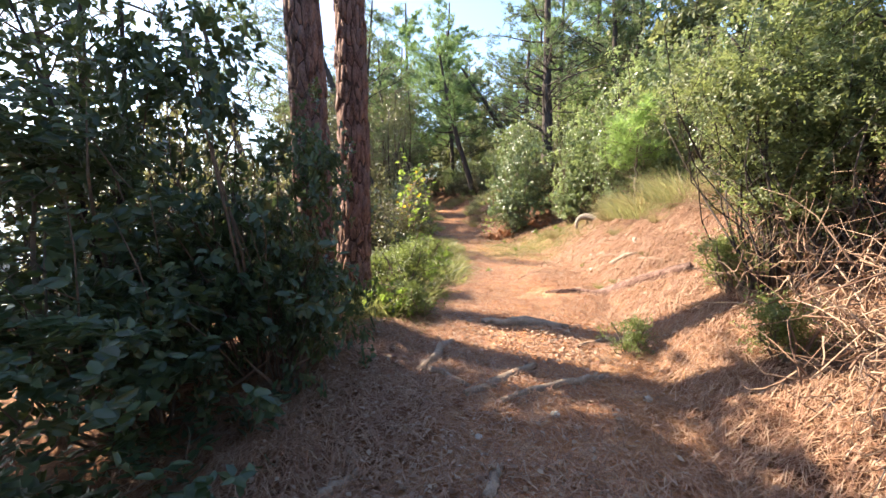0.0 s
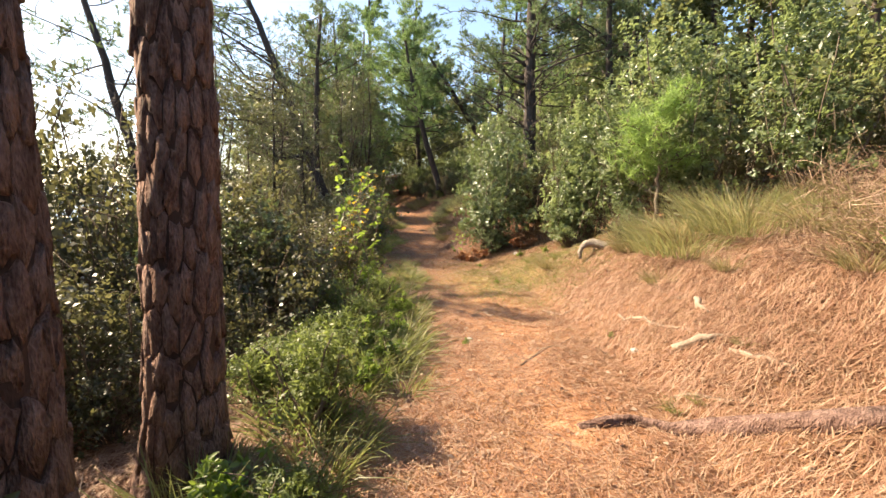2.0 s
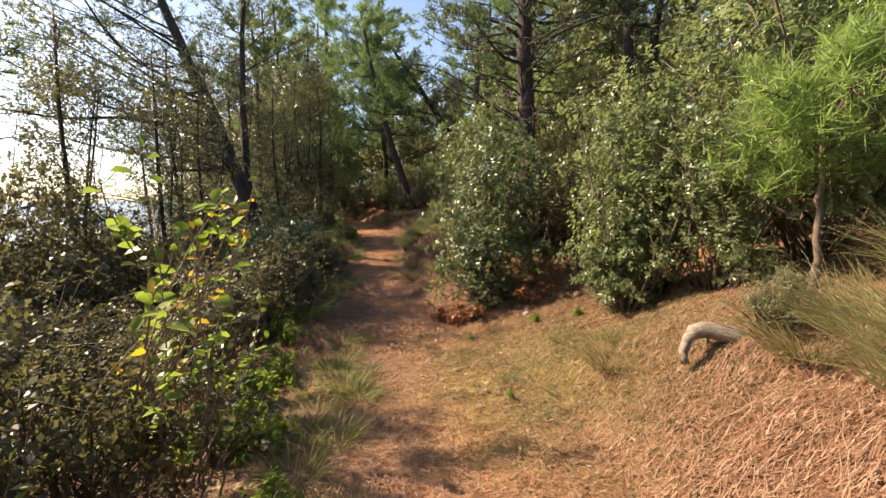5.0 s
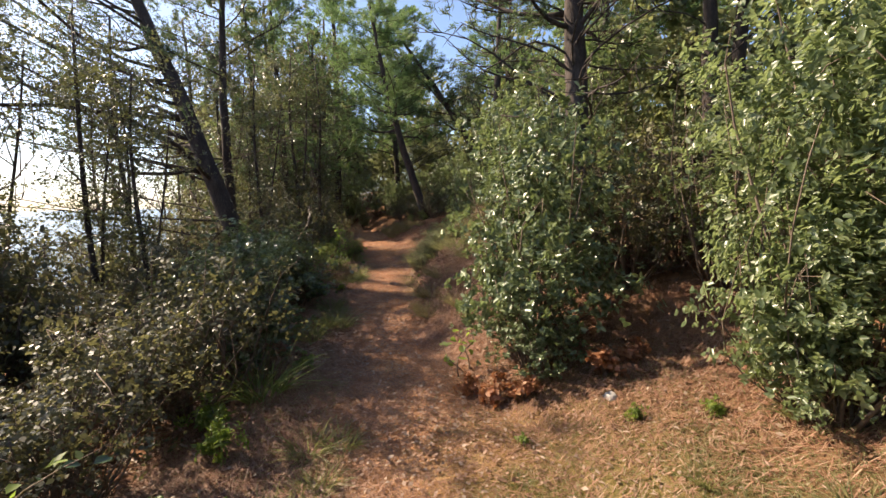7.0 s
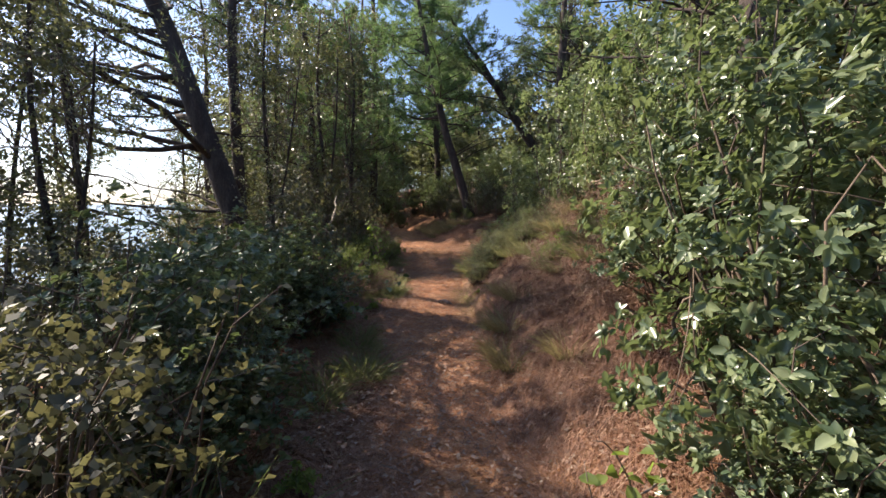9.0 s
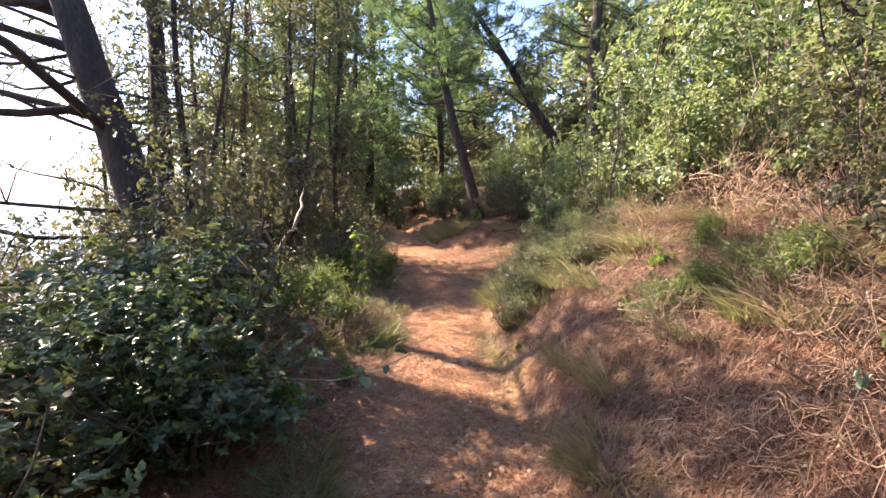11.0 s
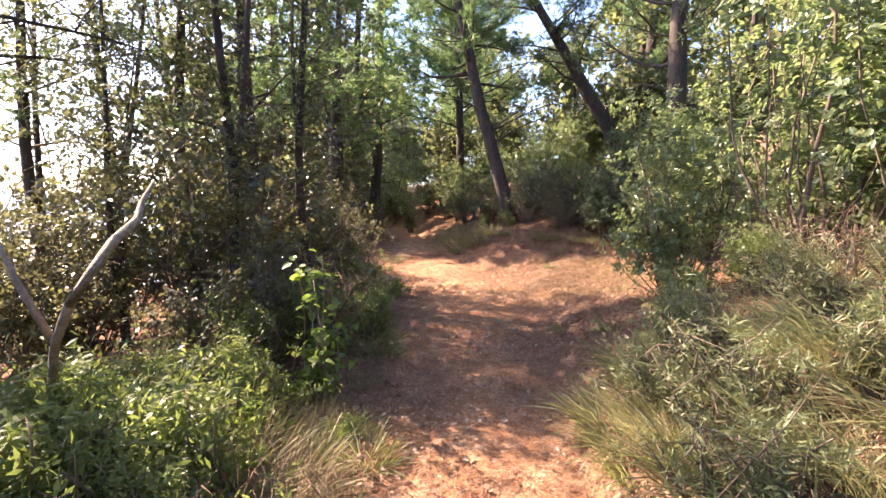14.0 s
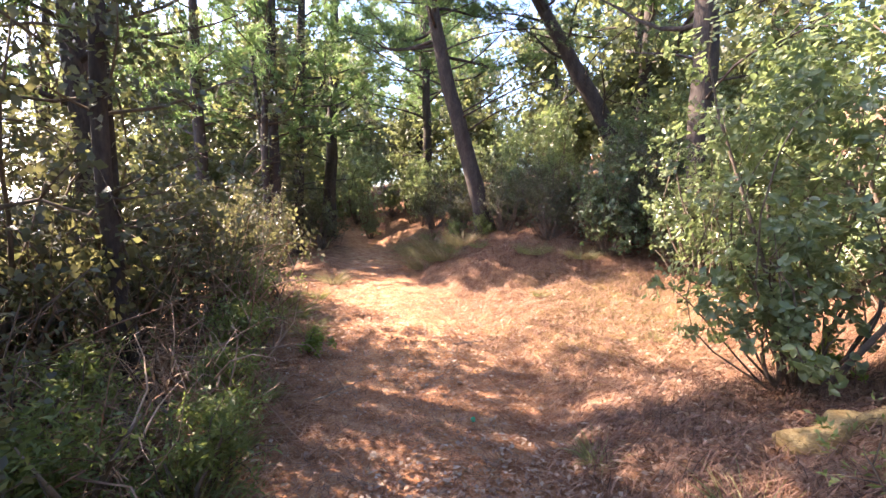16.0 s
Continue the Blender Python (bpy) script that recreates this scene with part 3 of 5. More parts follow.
# the two big pines beside the path, with their bark in separate plates
def plated_pine(x, y, dia, lean, label):
    foot = np.array([x, y, lz(x, y)])
    root = thing("pine_tree", label, "tree", "pair of pines", at=tuple(foot))
    high = 7.5
    k = 40
    s = np.linspace(0, 1, k)
    path = np.stack([lean[0] * s + 0.05 * np.sin(s * 5), lean[1] * s, high * s - 0.12], 1)
    rad = dia / 2 * (1 - 0.35 * s) + 0.10 * np.exp(-s * high / 0.18)
    part("trunk", Soup().add(*tube(path, rad * 0.93, 20, 0.03)).mesh("trunk", "bark_groove", True), root)

    def skin(ang, h, lift):
        f = np.clip((h + 0.12) / high, 0, 1)
        c = np.stack([np.interp(f, s, path[:, i]) for i in range(3)], -1)
        r = np.interp(f, s, rad) * 0.93 + lift
        return c + np.stack([np.cos(ang) * r, np.sin(ang) * r, 0 * r], -1)

    # interlocking upright plates, each cut out by its neighbours
    round_ = dia * np.pi * 0.9
    squash = 0.3
    nu, nv = max(8, round(round_ / 0.056)), round(high * squash / 0.052)
    seeds = np.array([((i + 0.5 * (j % 2) + rng.uniform(-0.36, 0.36)) * round_ / nu, (j + rng.uniform(-0.36, 0.36)) * high * squash / nv) for j in range(nv) for i in range(nu)])
    ring = np.concatenate([seeds, seeds + (round_, 0), seeds - (round_, 0)])
    near, far = [], Soup()
    for sd in seeds:
        off = ring - sd
        close = np.argsort((off ** 2).sum(1))[1:15]
        poly = [np.array(c) for c in ((-0.15, -0.15), (0.15, -0.15), (0.15, 0.15), (-0.15, 0.15))]
        for o in off[close]:
            lim = (o @ o) / 2
            cut = []
            for m0, m1 in zip(poly, poly[1:] + poly[:1]):
                d0, d1 = m0 @ o - lim, m1 @ o - lim
                if d0 <= 0:
                    cut.append(m0)
                if d0 * d1 < 0:
                    cut.append(m0 + (m1 - m0) * d0 / (d0 - d1))
            poly = cut
        rim2 = []
        for m0, m1 in zip(poly, poly[1:] + poly[:1]):
            rim2 += [m0, (m0 + m1) / 2 + rng.normal(0, 0.006, 2)]
        rim2 = np.array(rim2) * rng.uniform(0.93, 1.03) + sd
        m = len(rim2)
        lift = rng.uniform(0.004, 0.018)
        mid2 = rim2.mean(0)
        flat2 = mid2 + (rim2 - mid2) * rng.uniform(0.82, 0.95, (m, 1))
        tilt = rng.normal(0, 0.16, 2)
        rim = skin(rim2[:, 0] / round_ * 2 * np.pi, rim2[:, 1] / squash, np.full(m, -0.008))
        face = skin(flat2[:, 0] / round_ * 2 * np.pi, flat2[:, 1] / squash, np.maximum(lift * rng.uniform(0.7, 1.2, m) + (flat2 - mid2) @ tilt, -0.004))
        mid = skin(mid2[:1] / round_ * 2 * np.pi, mid2[1:] / squash, np.array([lift * 1.05]))
        v = np.concatenate([rim, face, mid])
        j = np.arange(m)
        jn = (j + 1) % m
        q = np.stack([j, jn, m + jn, m + j], 1)
        t = np.stack([np.full(m, 2 * m), m + j, m + jn], 1)
        if sd[1] / squash < 3.2 and len(near) < 290:
            near.append((v, q, t))
        else:
            far.add(v, q, t)
    tagged(part("upper_bark", far.mesh("upper_bark", "bark"), root), kind="stuff")
    for v, q, t in near:
        part("bark_plate", mesh_np("bark_plate", v, q, t, "bark"), root)
    wood, pts, dirs = Soup(), [], []
    for i in range(12):
        h = rng.uniform(4.3, 7.3)
        az = rng.uniform(0, 6.28)
        at = skin(np.array([az]), np.array([h]), np.array([-0.03]))[0]
        far_ = rng.uniform(1.0, 2.4)
        end = at + np.array([np.cos(az) * far_, np.sin(az) * far_, rng.uniform(0.1, 0.9)])
        limb = curve(at, end, 0.15, 7)
        part("limb", Soup().add(*tube(limb, np.linspace(0.04, 0.008, 7), 6)).mesh("limb", "bark", True), root)
        for _ in range(9):
            j = rng.integers(2, 7)
            tip = limb[j] + unit(rng.normal(0, 1, 3)) * rng.uniform(0.2, 0.6)
            wood.add(*tube(curve(limb[j], tip, 0.2, 4), np.linspace(0.009, 0.003, 4), 4))
            for _ in range(3):
                pts.append(tip + rng.normal(0, 0.1, 3))
                dirs.append(unit(tip - at))
    tagged(part("twigwork", wood.mesh("twigwork", "bark", True), root), kind="stuff")
    p, d = np.repeat(np.array(pts), 16, 0), np.repeat(np.array(dirs), 16, 0)
    d = unit(d * 0.5 + rng.normal(0, 0.7, d.shape))
    v, tr = needle_mesh(p, d, 0.12 * rng.uniform(0.7, 1.2, len(p)), 0.004)
    part("crown", mesh_np("crown", v, None, tr, "needle"), root)
    return root


# ---- first stretch: pines, dark shrub, sunny path ----
plated_pine(-0.99, 3.64, 0.31, (-0.25, 0.2), "tall pine with deeply plated red-brown bark beside the path")
plated_pine(-0.835, 4.33, 0.315, (-0.02, 0.25), "slimmer straight pine with plated dark bark beside the path")

laurel = shrub("laurel_shrub", "dense dark evergreen shrub with glossy leaves beside the pines", "shrub",
               [(0, 0, 0.9, 0.75, 0.8, 0.75), (-0.5, 0.1, 1.7, 0.7, 0.8, 0.7), (0.1, -0.3, 0.5, 0.6, 0.6, 0.5), (-0.7, 0.4, 0.6, 0.8, 0.8, 0.6)], 900, 7, "laurel", 0.08, 0.021, 34, 0.05, 0.42, 0.3)
place(laurel, -1.5, 2.35, 1.0, 0, tall=0.82)
again(laurel, -1.2, 2.95, 0.72, 75, tall=1.35)
again(laurel, -1.0, 2.75, 0.42, 200, tall=1.7)
again(laurel, -1.75, 3.3, 0.9, 20, tall=0.85)
again(laurel, -1.85, 1.1, 0.9, 250, tall=0.6)

holm = shrub("evergreen_oak_shrub", "dense green shrub with small glossy leaves at the path's bend", "shrub",
             [(0, 0, 0.95, 0.8, 0.8, 0.75), (0.2, 0.1, 1.6, 0.7, 0.75, 0.75), (-0.3, -0.2, 0.6, 0.55, 0.6, 0.45), (0.4, -0.3, 0.6, 0.6, 0.6, 0.5)], 1250, 9, "holm_gloss", 0.058, 0.016, 30, 0.03, 0.22, 0.5)
place(holm, 1.95, 11.9, 1.0, 0, tall=1.05)
again(holm, 2.5, 13.0, 0.95, 120, tall=1.1)
again(holm, 1.8, 11.45, 0.55, 80, tall=0.8)
again(holm, 2.25, 13.4, 0.6, 200, label="dark evergreen shrub behind the bend of the path")

olive = shrub("pale_leaved_shrub", "tall shrub with narrow light green leaves on the bank", "shrub",
              [(0, 0, 1.0, 0.8, 0.8, 0.8), (0.1, 0.1, 1.9, 0.8, 0.8, 0.7), (-0.3, 0.1, 0.6, 0.6, 0.6, 0.5)], 850, 9, "olive", 0.06, 0.017, 34, 0.06, 0.25, 0.4)
place(olive, 3.35, 9.9, 1.0, 0)
again(olive, 4.4, 9.2, 1.2, 90)
again(olive, 2.95, 9.7, 0.6, 10, tall=0.9)
again(olive, 3.5, 9.3, 0.7, 130, tall=0.9)
again(olive, 3.9, 11.9, 0.9, 200)
again(olive, 5.0, 10.8, 1.3, 270)
again(olive, 2.98, 9.95, 0.72, 50, tall=1.25)

scrub = shrub("heath_scrub", "grey-brown twiggy scrub bush with tiny dull leaves", "shrub",
              [(0, 0, 0.65, 0.8, 0.8, 0.55), (-0.3, 0.2, 1.1, 0.6, 0.6, 0.5), (0.4, -0.2, 0.5, 0.5, 0.5, 0.4)], 600, 7, "scrub", 0.046, 0.013, 44, 0.07, 0.34, 0.3, "scrub beside the path", twigs=132, small=True)
place(scrub, -1.2, 6.4, 1.0, 0)
for x, y, s, tl in ((-0.9, 7.6, 0.9, 1), (-1.9, 7.3, 1.1, 1.1), (-1.4, 8.9, 0.85, 0.75), (-2.4, 8.6, 1.15, 1.0), (-2.6, 6.2, 1.2, 1.3), (-1.6, 5.3, 0.8, 0.9), (-3.4, 7.6, 1.4, 1.5), (-3.2, 5.4, 1.3, 1.5), (-2.2, 6.9, 1.0, 1.1), (-4.2, 6.4, 1.4, 1.5), (-1.2, 10.2, 0.85, 0.85), (-2.2, 10.0, 1.0, 0.8), (-3.2, 9.7, 1.1, 0.85)):
    again(scrub, x, y, s, tall=tl)

young = pine("young_pine", "bright green young pine on the bank", (3.6, 8.45, lz(3.6, 8.45)), (3.65, 8.5, lz(3.6, 8.45) + 1.75), 0.06, 14, True, "twig", "sprout_needle", 0.42, 0.8, 3, 0.17, 14, -0.3, 8, needle_w=0.010)

broom = tuft("broom_grass", "tall clump of fine green and straw grass on the bank", "grass", 1000, 0.62, 0.5, "broom", 0.003, 0.65, 0.5, "grass clumps")
place(broom, 3.1, 7.0, 1.0)
for x, y, s in ((3.7, 6.8, 1.1), (4.1, 7.5, 1.2), (3.4, 7.7, 0.9)):
    again(broom, x, y, s)

# ---- second stretch ----
for x, y, s, tl in ((-1.0, 12.3, 0.8, 0.8), (-1.1, 13.4, 0.75, 0.8), (-0.85, 14.7, 0.65, 0.8)):
    again(holm, x, y, s, tall=tl, label="dark dense shrub crowding the path from the sea side")
for x, y, s, tl in ((-1.5, 11.7, 0.95, 0.95), (-2.3, 12.6, 1.1, 0.9), (-1.8, 14.0, 1.1, 0.85), (-2.9, 14.6, 1.2, 1.0), (-1.4, 15.6, 1.0, 1.2), (-3.6, 12.6, 1.3, 1.0), (-2.6, 11.0, 1.0, 0.8), (-0.95, 11.3, 0.9, 0.95), (-3.2, 12.2, 1.4, 1.25), (-3.9, 11.2, 1.5, 1.3), (-4.2, 13.2, 1.3, 1.0), (-4.8, 12.2, 1.6, 1.4), (-4.9, 10.2, 1.5, 1.3), (-3.4, 18.7, 1.3, 1.2), (-4.2, 20.4, 1.4, 1.2), (-1.0, 12.1, 0.7, 0.9), (-1.6, 10.8, 0.9, 0.75)):
    again(scrub, x, y, s, tall=tl)

pine("leaning_pine", "seaward pine leaning out over the slope", (-2.15, 17.1, lz(-2.15, 17.1)), (-5.0, 17.4, 8.2), 0.4, 34, True, "dark_bark", "needle", 0.24, 5.2, 16, 0.13, 22, 0.05, 14, side_bias=3.0)
# added pine: its crown, above the view, stands sunward to dapple the bank
pine("pine_tree", "slim pine among the sea-side trees, added so that its high crown shades the bank", (-2.9, 18.2, lz(-2.9, 18.2)), (-2.4, 17.7, 8.8), 0.22, 22, True, "dark_bark", "needle", 0.5, 2.6, 6, 0.13, 20, 0.0, 12)
pine("pine_tree", "half-dead pine leaning out over the sea slope", (-3.9, 10.6, lz(-3.9, 10.6)), (-5.6, 10.8, 6.5), 0.2, 12, True, "dark_bark", "needle", 0.4, 2.6, 26, 0.12, 16, 0.05, 12)
pine("pine_tree", "dark pine with bare dead lower branches behind the shrubs", (3.25, 13.8, lz(3.25, 13.8)), (3.15, 14.0, 9.0), 0.36, 24, True, "dark_bark", "needle", 0.35, 2.8, 44, 0.13, 26, 0.0, 14)
pine("pine_tree", "twin-stemmed pine on the bank", (5.5, 14.1, lz(5.5, 14.1)), (5.2, 14.3, 8.5), 0.26, 16, True, "dark_bark", "needle", 0.5, 2.4, 8, 0.12, 26)
pine("pine_tree", "slim pine stem beside its twin on the bank", (5.75, 14.2, lz(5.75, 14.2)), (6.2, 14.2, 8.3), 0.24, 14, True, "dark_bark", "needle", 0.5, 2.4, 6, 0.12, 26)

# ---- third stretch ----
for x, y, s in ((-1.0, 14.9, 0.75), (-1.5, 15.9, 0.8), (-2.2, 15.3, 1.0)):
    again(laurel, x, y, s, tall=0.6, label="low glossy evergreen shrub at the path's edge")
thin = leaf_tree("slender_tree", "slender dark-stemmed tree with fine sparse leaves", [((0, 0, -0.1), (0.1, 0.1, 5.5), 0.11), ((0.15, 0.1, -0.1), (0.5, -0.3, 4.6), 0.07)], 950, 7, "holm", 0.06, 0.016,
                 [(0, 0, 2.6, 0.9, 0.9, 1.0), (0.1, 0.1, 4.4, 1.1, 1.1, 1.5), (0.2, -0.2, 1.4, 0.7, 0.7, 0.8)], 0.1, 0.35, group="slender trees on the sea side")
place(thin, -1.93, 19.95, 1.0, 0)
for x, y, s in ((-1.25, 20.9, 1.0), (-3.6, 22.8, 1.55), (-4.8, 21.5, 1.3), (-2.6, 28.4, 1.6), (-2.2, 13.2, 0.6), (-1.75, 16.4, 0.75), (-4.4, 16.2, 0.7), (-4.2, 21.6, 1.2), (-3.9, 24.0, 1.2), (-3.0, 20.2, 0.7), (-4.4, 19.4, 0.75), (-2.9, 13.6, 0.75), (-3.4, 14.9, 0.85), (-4.0, 13.2, 0.85), (-4.9, 14.6, 0.95)):
    again(thin, x, y, s)

pine("pine_tree", "leaning dark pine at the bend of the path", (2.05, 27.4, lz(2.05, 27.4)), (-0.1, 27.0, 10.0), 0.36, 46, True, "dark_bark", "young_needle", 0.4, 3.7, 14, 0.15, 38, 0.0, 14)
pine("pine_tree", "pine leaning strongly across the gap", (5.7, 28.2, lz(5.7, 28.2)), (1.2, 28.2, 9.0), 0.42, 26, True, "dark_bark", "needle", 0.42, 3.2, 8, 0.13, 26)
pine("pine_tree", "stout straight pine above the clearing", (4.7, 24.3, lz(4.7, 24.3)), (4.7, 24.5, 9.5), 0.42, 18, True, "dark_bark", "needle", 0.4, 3.0, 8, 0.13, 26)

again(olive, 2.75, 20.3, 0.9, 40, label="leafy light green shrub with pale bare twigs by the clearing")
again(olive, 3.4, 19.2, 1.2, 160, label="leafy light green shrub on the bank")
again(olive, 3.6, 17.6, 1.1, 10, label="leafy light green shrub on the bank")
again(olive, 4.4, 16.2, 1.3, 300, label="leafy light green shrub on the bank")
again(olive, 4.2, 20.6, 1.3, 220, label="leafy light green shrub by the clearing")

# ---- woods behind ----
bulk = leaf_tree("woodland_tree", "bushy green woodland tree with dense foliage", [((0, 0, -0.2), (0.2, 0.1, 5.0), 0.18)], 850, 6, "wood_leaf", 0.15, 0.053,
                 [(0, 0, 2.2, 1.5, 1.5, 1.5), (0.3, 0.2, 3.9, 1.4, 1.4, 1.5), (-0.4, -0.2, 1.2, 1.2, 1.2, 1.0)], 0.2, 0.25, group="woods behind the path", branches=16)
place(bulk, 6.5, 12.0, 1.0)
for x, y, s in ((7.2, 9.0, 0.9), (6.8, 16.5, 1.1), (8.5, 13, 1.2), (9.5, 17, 1.3), (6.5, 19.5, 1.0), (7.5, 22.5, 1.2), (9.5, 21.5, 1.3), (7.5, 27, 1.2), (5.4, 34.5, 1.2),
                (0.9, 34.5, 0.7), (2.0, 36, 0.75), (3.4, 35, 0.7), (0.2, 37, 0.8), (-4.6, 33, 1.2), (3.0, 38, 1.1), (-6.5, 30, 1.2), (-6.0, 37, 1.3), (6.5, 38, 1.5), (10, 31, 1.5), (12, 24, 1.5), (11, 12, 1.4), (10, 7, 1.2), (8.0, 5.0, 1.0), (-9, 40, 1.4), (-5, 47, 1.5), (5, 48, 1.6), (12, 42, 1.7), (14, 34, 1.7), (15, 19, 1.6), (-3, 12.5 + 40, 1.6)):
    again(bulk, x, y, s)

for x, y, s in ((-4.8, 33.5, 1.3), (-7.0, 44, 1.9), (-5.2, 35.5, 1.3), (6.4, 30, 1.5), (8, 34, 1.8), (-3.6, 30.6, 1.2), (-6.2, 31.6, 1.4), (-9, 33, 1.5), (-5.4, 38, 1.6), (-6.5, 46, 2.0), (-9.5, 49, 2.2), (-3.2, 49, 2.0), (-13, 45, 2.2), (0.5, 50, 2.2), (-6, 55, 2.4), (4, 54, 2.4), (-4.2, 41.5, 1.0), (-6.6, 42, 1.1), (-2.2, 43.5, 1.0), (-8.5, 39.5, 1.2)):
    again(bulk, x, y, s)

# more pines whose crowns close the sky
tall = pine("pine_tree", "tall slim pine with a soft light green crown", (1.0, 34.0, lz(1.0, 34.0)), (0.6, 34.0, lz(1.0, 34.0) + 11), 0.34, 30, True, "dark_bark", "young_needle", 0.3, 3.0, 6, 0.17, 26, 0.0, 12, "woodland pines", 0.026)
for x, y, s, tn in ((-2.6, 22.6, 0.75, 20), (-2.6, 34.6, 1.3, 120), (0.4, 40.5, 1.4, 200), (-4.6, 29.4, 1.0, 310), (-2.6, 28.4, 0.8, 280), (-2.7, 30.4, 0.95, 210), (0.6, 37, 1.1, 90), (6.0, 29, 1.0, 200), (7.4, 17.5, 0.8, 10), (8.4, 24, 0.95, 300), (-4.2, 31.5, 0.9, 130), (9.0, 11.5, 0.8, 70), (4.4, 16.8, 0.7, 250), (6.6, 20.6, 0.8, 160)):
    again(tall, x, y, s, tn)

# thin evergreen over the first steps, seaward
over = leaf_tree("laurel_tree", "sparse evergreen tree with dark glossy leaves against the sky", [((0, 0, -0.1), (0.2, 0.2, 4.2), 0.09), ((0.1, 0, -0.1), (-0.6, 0.5, 3.8), 0.07)], 430, 6, "laurel", 0.085, 0.022,
                 [(0, 0, 2.6, 1.3, 1.3, 1.1), (0.2, 0.1, 3.7, 1.2, 1.2, 0.9), (-0.4, 0.2, 1.5, 1.0, 1.0, 0.9)], 0.07, 0.4, group="evergreens beside the start")
place(over, -2.9, 3.5, 1.0, 0)
# extra copy out of view on the left, added to shade the laurel shrub
again(over, -4.1, 2.7, 0.9, 260)
again(over, -1.95, 2.8, 0.66, 40)
again(over, -2.3, 1.9, 0.62, 140)
# added trees outside the view, crowns set towards the sun to shade the start
shade_tree = leaf_tree("laurel_tree", "tall evergreen tree with a dense dark crown, added to shade the path's start", [((0, 0, -0.1), (0.2, 0.2, 5.2), 0.14), ((0.1, 0, -0.1), (-0.5, 0.4, 4.8), 0.09)], 900, 8, "laurel", 0.1, 0.03,
                 [(0, 0, 4.1, 1.4, 1.4, 0.8), (0.2, 0.1, 5.1, 1.3, 1.3, 0.9), (-0.5, 0.3, 4.5, 1.2, 1.2, 0.7)], 0.08, 0.2, group="evergreens beside the start")
place(shade_tree, -4.3, 4.0, 1.0, 0)
for x, y, s, tn in ((-5.3, 3.6, 1.05, 100), (-5.0, 1.9, 1.0, 200), (-3.4, 1.2, 0.85, 30), (-2.9, -0.4, 0.85, 130)):
    again(shade_tree, x, y, s, tn)
# unseen trees added behind the first viewpoint, to keep open sky light off the foliage
for x, y, s in ((-5.4, 0.0, 1.0), (-4.2, -2.4, 1.1), (-1.6, -4.6, 1.0), (1.6, -5.2, 1.1), (4.2, -3.6, 1.1), (5.6, -0.8, 1.0), (6.6, 2.2, 1.0), (8.6, -2.4, 1.3), (2.6, -8.2, 1.3), (-3.6, -7.0, 1.2), (7.0, -6.4, 1.3)):
    again(bulk, x, y, s, label="bushy green woodland tree added unseen round the path's start to cut the light")


# ---- undergrowth ----
def strip(side, y, off):
    """A place beside the path: side -1 seaward, 1 bank; off metres from its edge."""
    return float(path_mid(y) + side * (path_half(y) + off))


green_tuft = tuft("grass_tuft", "soft tuft of fine green grass at the path's edge", "grass", 170, 0.34, 0.14, "grass", 0.0052, 0.6, 0.6, "grass tufts")
place(green_tuft, -0.25, 4.3, 1.0)
for y0, y1, n, lo, hi, s in ((3.3, 6.5, 24, 0.0, 0.8, 1.05), (6.5, 10.8, 26, 0.0, 0.5, 0.8), (13.0, 19.5, 24, 0.05, 0.5, 0.8), (16.2, 18.6, 8, 0.1, 1.4, 0.8), (19.5, 24.5, 12, 0.1, 0.6, 0.9)):
    for _ in range(n):
        y = rng.uniform(y0, y1)
        again(green_tuft, strip(-1, y, rng.uniform(lo, hi)), y, s * rng.uniform(0.7, 1.3))
for x, y, s in ((1.6, 9.4, 0.4), (1.9, 9.0, 0.5), (2.2, 9.7, 0.5), (1.35, 10.2, 0.35), (2.5, 9.2, 0.6), (1.2, 18.1, 1.1), (1.35, 17.4, 1.0), (1.15, 17.6, 0.8), (1.3, 26.6, 1.0), (0.9, 26.9, 0.9), (1.7, 26.3, 0.8), (0.6, 28.6, 1.2), (0.9, 29.2, 1.2), (2.9, 9.9, 0.6), (2.2, 23.8, 0.5), (2.8, 22.0, 0.5), (1.7, 19.3, 0.7), (1.5, 20.1, 0.6)):
    again(green_tuft, x, y, s)
rosemary = shrub("grey_green_bush", "dense grey-green needle-leaved bush on the edge of the bank", "shrub", [(0, 0, 0.22, 0.34, 0.34, 0.22), (0.12, 0.05, 0.36, 0.26, 0.26, 0.2)], 330, 9, "sage", 0.05, 0.0034, 30, 0.07, 0.15, 0.2, "bushes on the bank", twigs=60, small=True)
place(rosemary, 1.35, 18.0, 0.95)
for x, y, s in ((1.5, 17.5, 1.0), (1.3, 17.1, 0.95), (1.15, 16.75, 0.7), (1.65, 18.0, 0.9), (1.9, 17.2, 0.9), (2.1, 17.8, 0.85), (1.75, 18.4, 0.8), (2.3, 18.4, 0.9), (2.6, 17.9, 0.8), (3.0, 8.2, 0.8)):
    again(rosemary, x, y, s)
for x, y, s in ((1.4, 17.7, 0.6), (1.7, 16.95, 0.55), (1.95, 17.5, 0.6)):
    again(broom, x, y, s, label="thin green grass growing through the bushes on the bank")
wire = tuft("wire_grass", "loose grey-green clump of wiry arching grass", "grass", 300, 0.42, 0.24, "wiry", 0.0052, 0.85, 0.75, "grass on the bank")
place(wire, 1.35, 17.3, 1.0)
